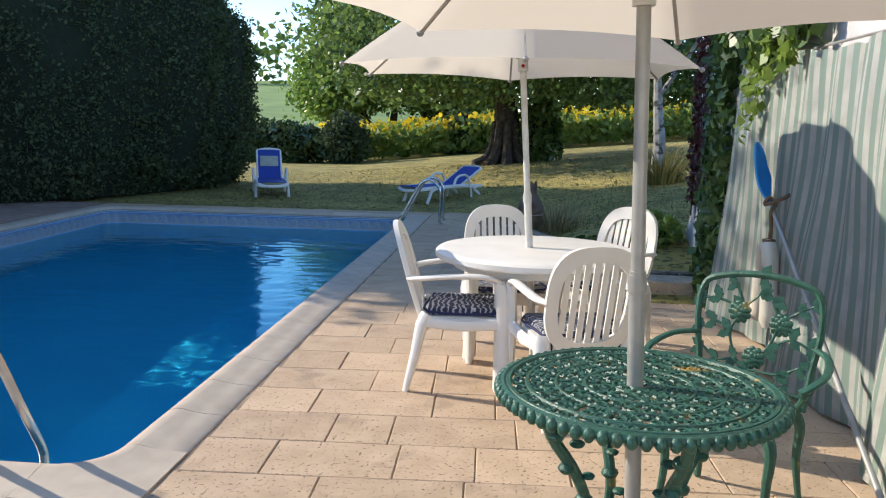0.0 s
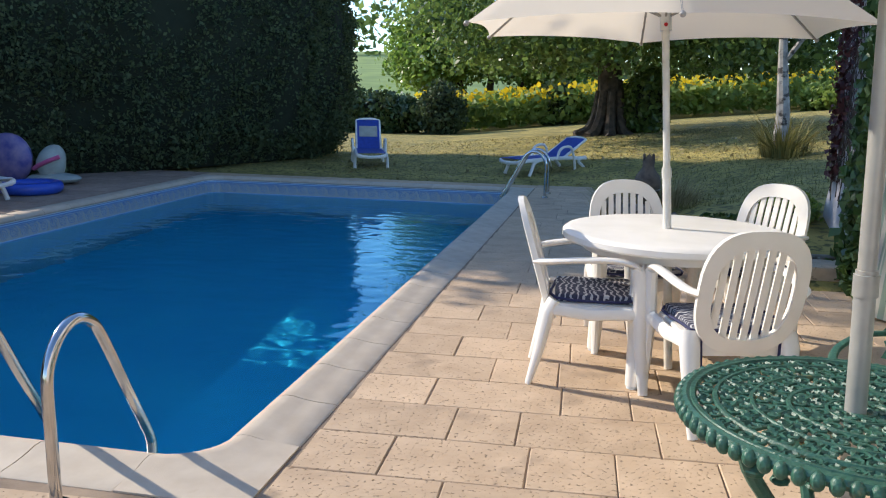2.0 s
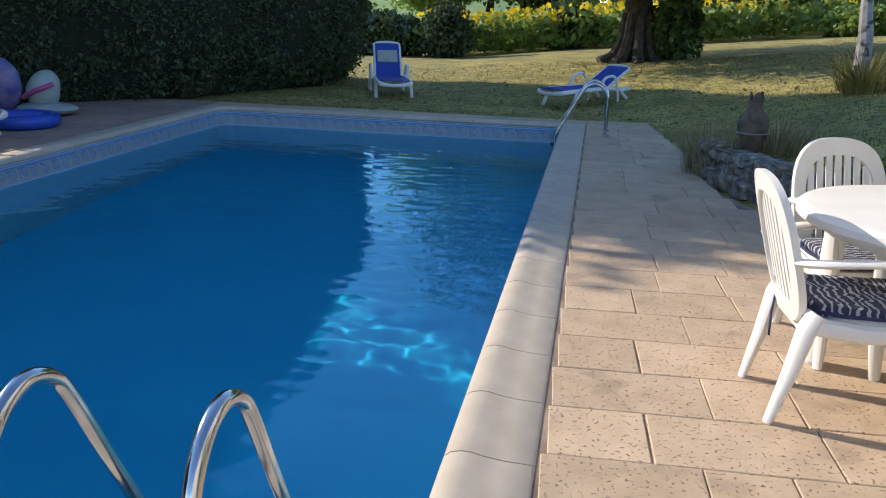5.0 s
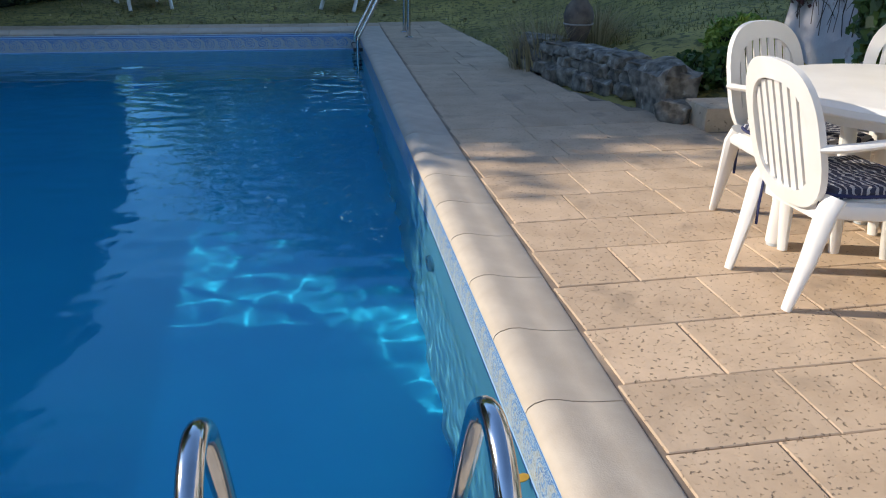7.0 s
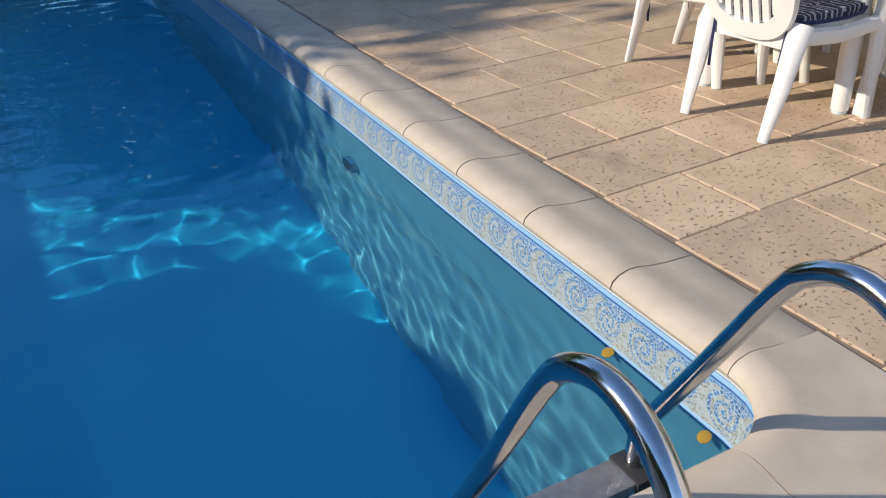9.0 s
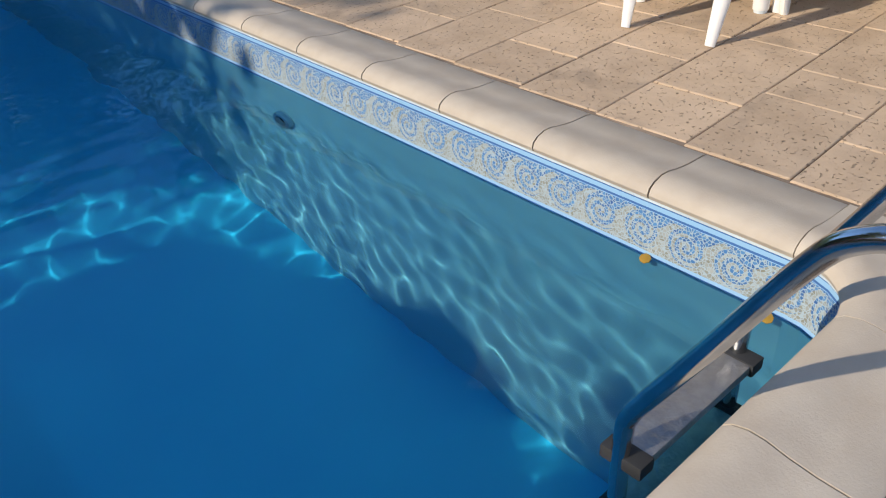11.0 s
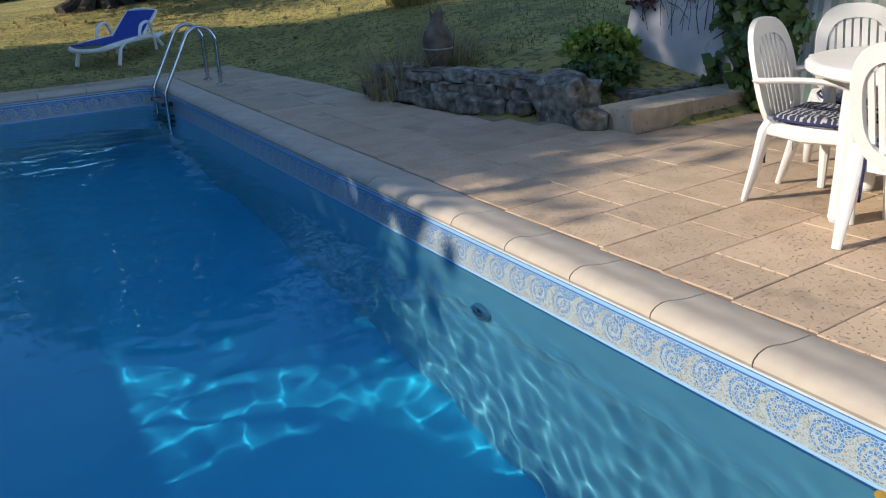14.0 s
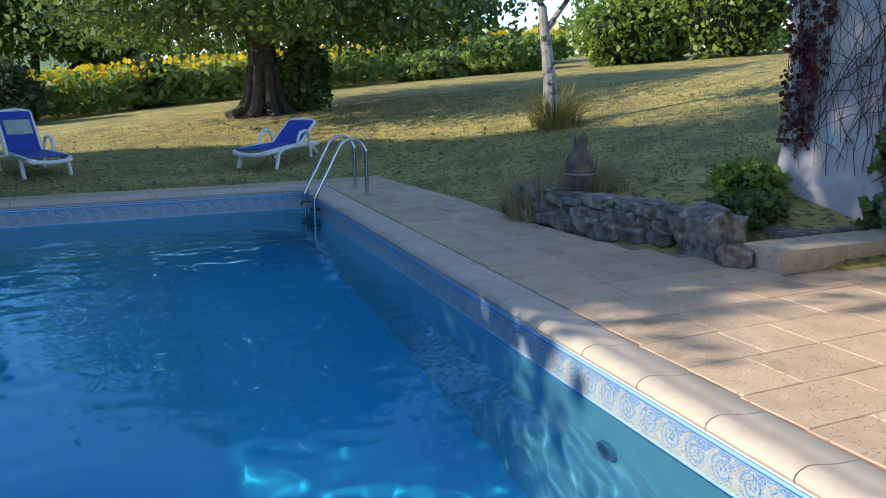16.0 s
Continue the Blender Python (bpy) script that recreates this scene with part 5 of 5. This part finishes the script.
# ---- loungers ----
def lounger(x, y, z, turn, raise_deg, label, cloth=BLUE_MESH, head=True):
    """Plastic sun lounger; feet to local -y, head to +y."""
    t = thing("sun_lounger", x, y, z, label, "sun lounger", turn, group="sun loungers on the lawn")
    t.scale = (0.92, 0.9, 0.9)
    W, Z = 0.29, 0.3
    a = radians(raise_deg)
    hinge = 0.25
    tip = Vector((0, hinge + 0.72 * math.cos(a), Z + 0.72 * math.sin(a)))
    for s in (-1, 1):
        bm = bmesh.new()
        tube(bm, smooth_path([(s * 0.2, -0.98, Z - 0.05), (s * W, -0.9, Z - 0.02), (s * W, -0.3, Z), (s * W, hinge, Z), (s * W, 0.85, Z - 0.02)], 4), 0.032, 8, 1.2)
        part("side_rail", bm, PLASTIC, t)
        for yy, dy in ((-0.62, -0.16), (0.62, 0.2)):
            bm = bmesh.new()
            tube(bm, smooth_path([(s * W, yy + 0.2, Z), (s * (W + 0.02), yy - 0.02, Z - 0.06), (s * (W + 0.03), yy + dy * 0.6, 0.12), (s * (W + 0.03), yy + dy, 0.0)], 4), 0.03, 8, 1.1)
            part("leg", bm, PLASTIC, t)
        bm = bmesh.new()
        tube(bm, smooth_path([(s * (W + 0.04), -0.05, Z - 0.02), (s * (W + 0.05), 0.02, Z + 0.16), (s * (W + 0.05), 0.16, Z + 0.22), (s * (W + 0.05), 0.36, Z + 0.18), (s * (W + 0.03), 0.5, 0.1), (s * (W + 0.03), 0.42, 0.0)], 4), 0.025, 8)
        part("armrest", bm, PLASTIC, t)
        bm = bmesh.new()
        tube(bm, [(s * (W - 0.04), hinge, Z + 0.01), (s * (W - 0.05), tip.y, tip.z)], 0.025, 8)
        part("back_rail", bm, PLASTIC, t)
    bm = bmesh.new()
    tube(bm, smooth_path([(-W + 0.05, tip.y, tip.z), (-0.1, tip.y + 0.03 * math.cos(a), tip.z + 0.03), (0.1, tip.y + 0.03 * math.cos(a), tip.z + 0.03), (W - 0.05, tip.y, tip.z)], 4), 0.025, 8)
    part("top_rail", bm, PLASTIC, t)
    bm = bmesh.new()
    tube(bm, smooth_path([(-0.2, -0.98, Z - 0.05), (0, -1.02, Z - 0.06), (0.2, -0.98, Z - 0.05)], 4), 0.032, 8)
    part("foot_rail", bm, PLASTIC, t)
    bm = bmesh.new()
    box(bm, -W + 0.02, W - 0.02, -0.95, hinge, Z + 0.014, Z + 0.024)
    part("seat_sling", bm, cloth, t, "taut woven sling")
    bm = bmesh.new()
    box(bm, -W + 0.06, W - 0.06, 0.0, 0.72, 0.012, 0.022)
    bmesh.ops.rotate(bm, verts=bm.verts, cent=(0, 0, 0), matrix=Matrix.Rotation(a, 3, "X"))
    bmesh.ops.translate(bm, verts=bm.verts, vec=(0, hinge, Z))
    bs = part("back_sling", bm, cloth, t)
    if head:
        bm = bmesh.new()
        box(bm, -W + 0.1, W - 0.1, 0.3, 0.56, 0.024, 0.04, 0.005)
        bmesh.ops.rotate(bm, verts=bm.verts, cent=(0, 0, 0), matrix=Matrix.Rotation(a, 3, "X"))
        bmesh.ops.translate(bm, verts=bm.verts, vec=(0, hinge, Z))
        part("head_pad", bm, GREY_MESH, bs, "faded grey head pad")
    return t


lounger(-4.86, 15.4, ground_z(-4.9, 15.4) - 0.01, 20, 56, "blue and white sun lounger with raised back on the shaded lawn")
lounger(-1.5, 15.0, ground_z(-1.5, 15.0) - 0.01, -38, 28, "blue and white sun lounger with half-raised back on the lawn", head=False)
lounger(-8.3, 8.9, 0.0, 82, 30, "white plastic sun lounger on the terrace under the gazebo", cloth=WHITE_CLOTH, head=False)

# ---- gazebo and floats on the shaded terrace ----
gz = thing("gazebo", -8.7, 6.55, 0, "white party gazebo with red scalloped valance and red posts", "gazebo")
H = 1.4
for sx in (-1, 1):
    for sy in (-1, 1):
        bm = bmesh.new()
        tube(bm, smooth_path([(sx * (H + 0.25), sy * (H + 0.25), 0.0), (sx * (H + 0.15), sy * (H + 0.15), 0.6), (sx * (H + 0.0), sy * (H + 0.0), 1.3), (sx * (H - 0.2), sy * (H - 0.19), 1.78)], 4), 0.05, 8, 0.5)
        part("post", bm, RED, gz, "red cloth-wrapped post")
bm = bmesh.new()
E_ = H - 0.16
ap = bm.verts.new((0, 0, 2.9))
cor = [bm.verts.new((sx * E_, sy * E_, 1.8)) for sx, sy in ((-1, -1), (1, -1), (1, 1), (-1, 1))]
for k in range(4):
    bm.faces.new((cor[k], cor[(k + 1) % 4], ap))
bmesh.ops.solidify(bm, geom=bm.faces, thickness=0.004)
part("roof", bm, WHITE_CLOTH, gz, "white tarpaulin roof", smooth=False)
for k in range(4):
    a = radians(90 * k)
    bm = bmesh.new()
    top_, bot = [], []
    for i in range(49):
        u_ = -E_ + 2 * E_ * i / 48
        zb = 1.64 - 0.045 * abs(math.sin(i / 48 * math.pi * 8))
        p = Vector((u_, E_ + 0.004, 0))
        p.rotate(Euler((0, 0, a)))
        top_.append(bm.verts.new((p.x, p.y, 1.8)))
        bot.append(bm.verts.new((p.x, p.y, zb)))
    for i in range(48):
        bm.faces.new((top_[i], top_[i + 1], bot[i + 1], bot[i]))
    bmesh.ops.solidify(bm, geom=bm.faces, thickness=0.004)
    part("valance", bm, RED, gz, "red scalloped valance")

fl_ = thing("pool_float", -8.15, 10.75, 0.0, "grey inflatable fish-shaped pool float with pink gums", "pool float")
bm = bmesh.new()
ball(bm, (0, 0, 0.08), 1, 18, 10, (0.4, 0.28, 0.08))
part("base", bm, GREY_FLOAT, fl_)
bm = bmesh.new()
ball(bm, (-0.05, 0.02, 0.3), 1, 18, 12, (0.2, 0.2, 0.26))
for v in bm.verts:
    v.co.x += 0.25 * max(0, v.co.z - 0.3)
part("head", bm, GREY_FLOAT, fl_)
bm = bmesh.new()
tube(bm, smooth_path([(-0.22, -0.12, 0.22), (-0.08, -0.185, 0.28), (0.06, -0.19, 0.34), (0.2, -0.12, 0.4)], 5), 0.04, 8, 0.8)
part("mouth", bm, PINK, fl_, "pink mouth with white teeth")
fl2 = thing("pool_float", -8.75, 10.6, 0.0, "violet printed inflatable float standing by the hedge", "pool float")
bm = bmesh.new()
ball(bm, (0, 0, 0.36), 1, 20, 14, (0.38, 0.16, 0.36))
part("cushion", bm, PURPLE_FLOAT, fl2)
fl3 = thing("swim_ring", -7.75, 9.75, 0.0, "blue inflatable swim ring on the terrace", "swim ring")
bm = bmesh.new()
torus(bm, (0, 0, 0.08), 0.32, 0.08, 32, 10)
part("tube", bm, BLUE_FLOAT, fl3)
for x, y in ((-8.5, 13.3), (-7.85, 13.15)):
    g = thing("garden_light", x, y, -0.05, "small white garden light post by the hedge", "garden light", group="garden lights")
    bm = bmesh.new()
    box(bm, -0.05, 0.05, -0.03, 0.03, 0.18, 0.42, 0.008)
    part("lamp_head", bm, FITTING, g)
    bm = bmesh.new()
    box(bm, -0.012, 0.012, -0.012, 0.012, 0.0, 0.2)
    part("stake", bm, RUBBER, g)

# fallen leaves and a dead insect
for x, y, z in ((-1.77, 3.72, -0.245), (-1.78, 3.3, -0.245)):
    bm = bmesh.new()
    ball(bm, (0, 0, 0.004), 0.022, 8, 5, (1.3, 0.9, 0.2))
    ob = part("fallen_leaf", bm, YELLOW_LEAF)
    ob.matrix_basis = pose(x, y, z, 0, 0, 30)
    tagged(ob, "yellow fallen leaf floating at the pool edge", "leaf", group="fallen leaves")

# lawn blades by the terrace
v, f = [], []
for k in range(36000):
    x, y = rng.uniform(-8.5, 6), 9.0 + 13 * rng.random() ** 1.5
    if x < paved_right(min(y, 13.1)) + 0.02 and y < 13.1 or (x > WALL_X - 0.1 and y < 8.6):
        continue
    z = ground_z(x, y)
    h, w, a = rng.uniform(0.02, 0.055), rng.uniform(0.003, 0.007), rng.uniform(0, math.tau)
    i = len(v)
    v += [(x - w * math.cos(a), y - w * math.sin(a), z - 0.01), (x + w * math.cos(a), y + w * math.sin(a), z - 0.01), (x + rng.normal() * 0.02, y + rng.normal() * 0.02, z + h)]
    f.append((i, i + 1, i + 2))
tagged(new("grass_blades", raw("grass_blades", v, f, BLADE)), "short dry grass blades of the mown lawn", "grass", kind="stuff")
dl = np.stack([rng.uniform(-6, 5, 900), 13.3 + 8 * rng.random(900), np.zeros(900)], axis=1)
dl[:, 2] = [ground_z(x, y) + 0.02 for x, y, _ in dl]
tagged(new("fallen_leaves", leaf_mesh("fallen_leaves", dl, 0.05, STRAW, up=(0, 0, 2))), "pale fallen leaves scattered on the lawn", "leaves", kind="stuff")

# ---- paving ----
bm = bmesh.new()
hole = (POOL[0] - 0.05, POOL[1] + 0.05, POOL[2] - 0.05, POOL[3] + 0.05)


def bed(x0, x1, y0, y1):
    bm.faces.new([bm.verts.new(p) for p in ((x0, y0, -0.008), (x1, y0, -0.008), (x1, y1, -0.008), (x0, y1, -0.008))])


bed(-9.4, 1.64, -4, hole[2])
bed(-9.4, hole[0], hole[2], 13.0)
bed(hole[0], hole[1], hole[3], 13.0)
bed(hole[1], 1.64, hole[2], 6.9)
ysb = [6.9, 7.3, 7.7, 8.4, 9.5, 11.0, 13.0]
for y0, y1 in zip(ysb, ysb[1:]):
    xa, xb = min(paved_right(y0 + 0.11), 0.36), paved_right(y1)
    bm.faces.new([bm.verts.new(p) for p in ((hole[1], y0, -0.008), (xa, y0, -0.008), (xb, y1, -0.008), (hole[1], y1, -0.008))])
paving = part("paving", bm, MORTAR, smooth=False)
tagged(paving, "pale pitted limestone paving laid in rows round the pool", "paving", kind="structure")
bm = bmesh.new()
box(bm, POOL[1] + EDGE + 0.03, POOL[1] + EDGE + 0.05, POOL[2] - EDGE, 13.0, -0.03, -0.01)
part("expansion_joint", bm, RUBBER, paving, "dark open joint between coping and paving", smooth=False)
slab_meshes = {}


def slab(x0, x1, y0, y1, mat, rnd, turn=0.0):
    key = (round(x1 - x0, 2), round(y1 - y0, 2), mat.name, rnd.randrange(3))
    if key not in slab_meshes:
        w, d = key[0] / 2 - 0.0028, key[1] / 2 - 0.0028
        j = lambda: rnd.uniform(-0.0025, 0.0025)
        b = bmesh.new()
        ring = []
        for sx, sy in ((-1, -1), (1, -1), (1, 1), (-1, 1)):
            ring.append((sx * w + j(), sy * d + j()))
        low = [b.verts.new((x, y, -0.045)) for x, y in ring]
        mid = [b.verts.new((x, y, -0.004)) for x, y in ring]
        topv = [b.verts.new((x * (1 - 0.004 / w), y * (1 - 0.004 / d), 0.0 + rnd.uniform(-0.0012, 0.0005))) for x, y in ring]
        for p, q in ((low, mid), (mid, topv)):
            for k in range(4):
                b.faces.new((p[k], p[(k + 1) % 4], q[(k + 1) % 4], q[k]))
        b.faces.new(topv)
        slab_meshes[key] = mesh_from(b, "slab", mat, False)
    ob = new("slab", slab_meshes[key])
    ob.parent = paving
    ob.matrix_basis = pose((x0 + x1) / 2, (y0 + y1) / 2, rnd.uniform(-0.002, 0.0), 0, 0, turn)


rnd = random.Random(2)
PITCH, SKEW = 0.3685, 0.04
FIRST = {-1: (-1.09, -0.53, -0.19), 0: (-0.9, -0.61, -0.02), 1: (-1.07, -0.45, -0.13), 2: (-0.83, -0.49), 3: (-1.08, -0.45), 4: (-0.84, -0.3), 5: (-1.07, -0.55), 6: (-0.93, -0.58)}
inner = POOL[1] + EDGE + 0.05
for row in range(-18, 26):
    y = 3.46 + row * PITCH
    y1 = y + PITCH
    beside = y > POOL[2] - EDGE - 0.2
    x = inner if beside else -4.4
    right = min(paved_right(y + 0.1), paved_right(y1 + 0.1))
    cuts = [c for c in FIRST.get(row, ()) if beside]
    if not cuts:
        cuts = [x + rnd.choice((0.4, 0.62, 0.52))]
    while cuts[-1] < right - 0.12:
        cuts.append(cuts[-1] + rnd.choice((0.4, 0.6, 0.6, 0.64, 0.5)))
    cuts[-1] = right
    for x1 in cuts:
        if x1 - x > 0.06:
            lift = SKEW * ((x + x1) / 2 + 1.46)
            low = y + lift
            if not (x < inner - 0.01 and low + PITCH > POOL[2] - EDGE - 0.04):
                slab(x, x1, low, low + PITCH, SLAB, rnd, math.degrees(SKEW))
        x = x1
# far strip and shaded side
x = POOL[0] - EDGE - 0.05
while x < inner - 0.05:
    x1 = min(x + 0.5, inner)
    slab(x, x1, POOL[3] + EDGE + 0.04, 13.0, SLAB, rnd)
    x = x1
y = 3.0
while y < 12.9:
    x = -9.35
    while x < POOL[0] - EDGE - 0.1:
        x1 = min(x + rnd.choice((0.5, 0.6)), POOL[0] - EDGE - 0.05)
        slab(x, x1, y, min(y + 0.4, 13.0), DARK_TILE, rnd)
        x = x1
    y += 0.4
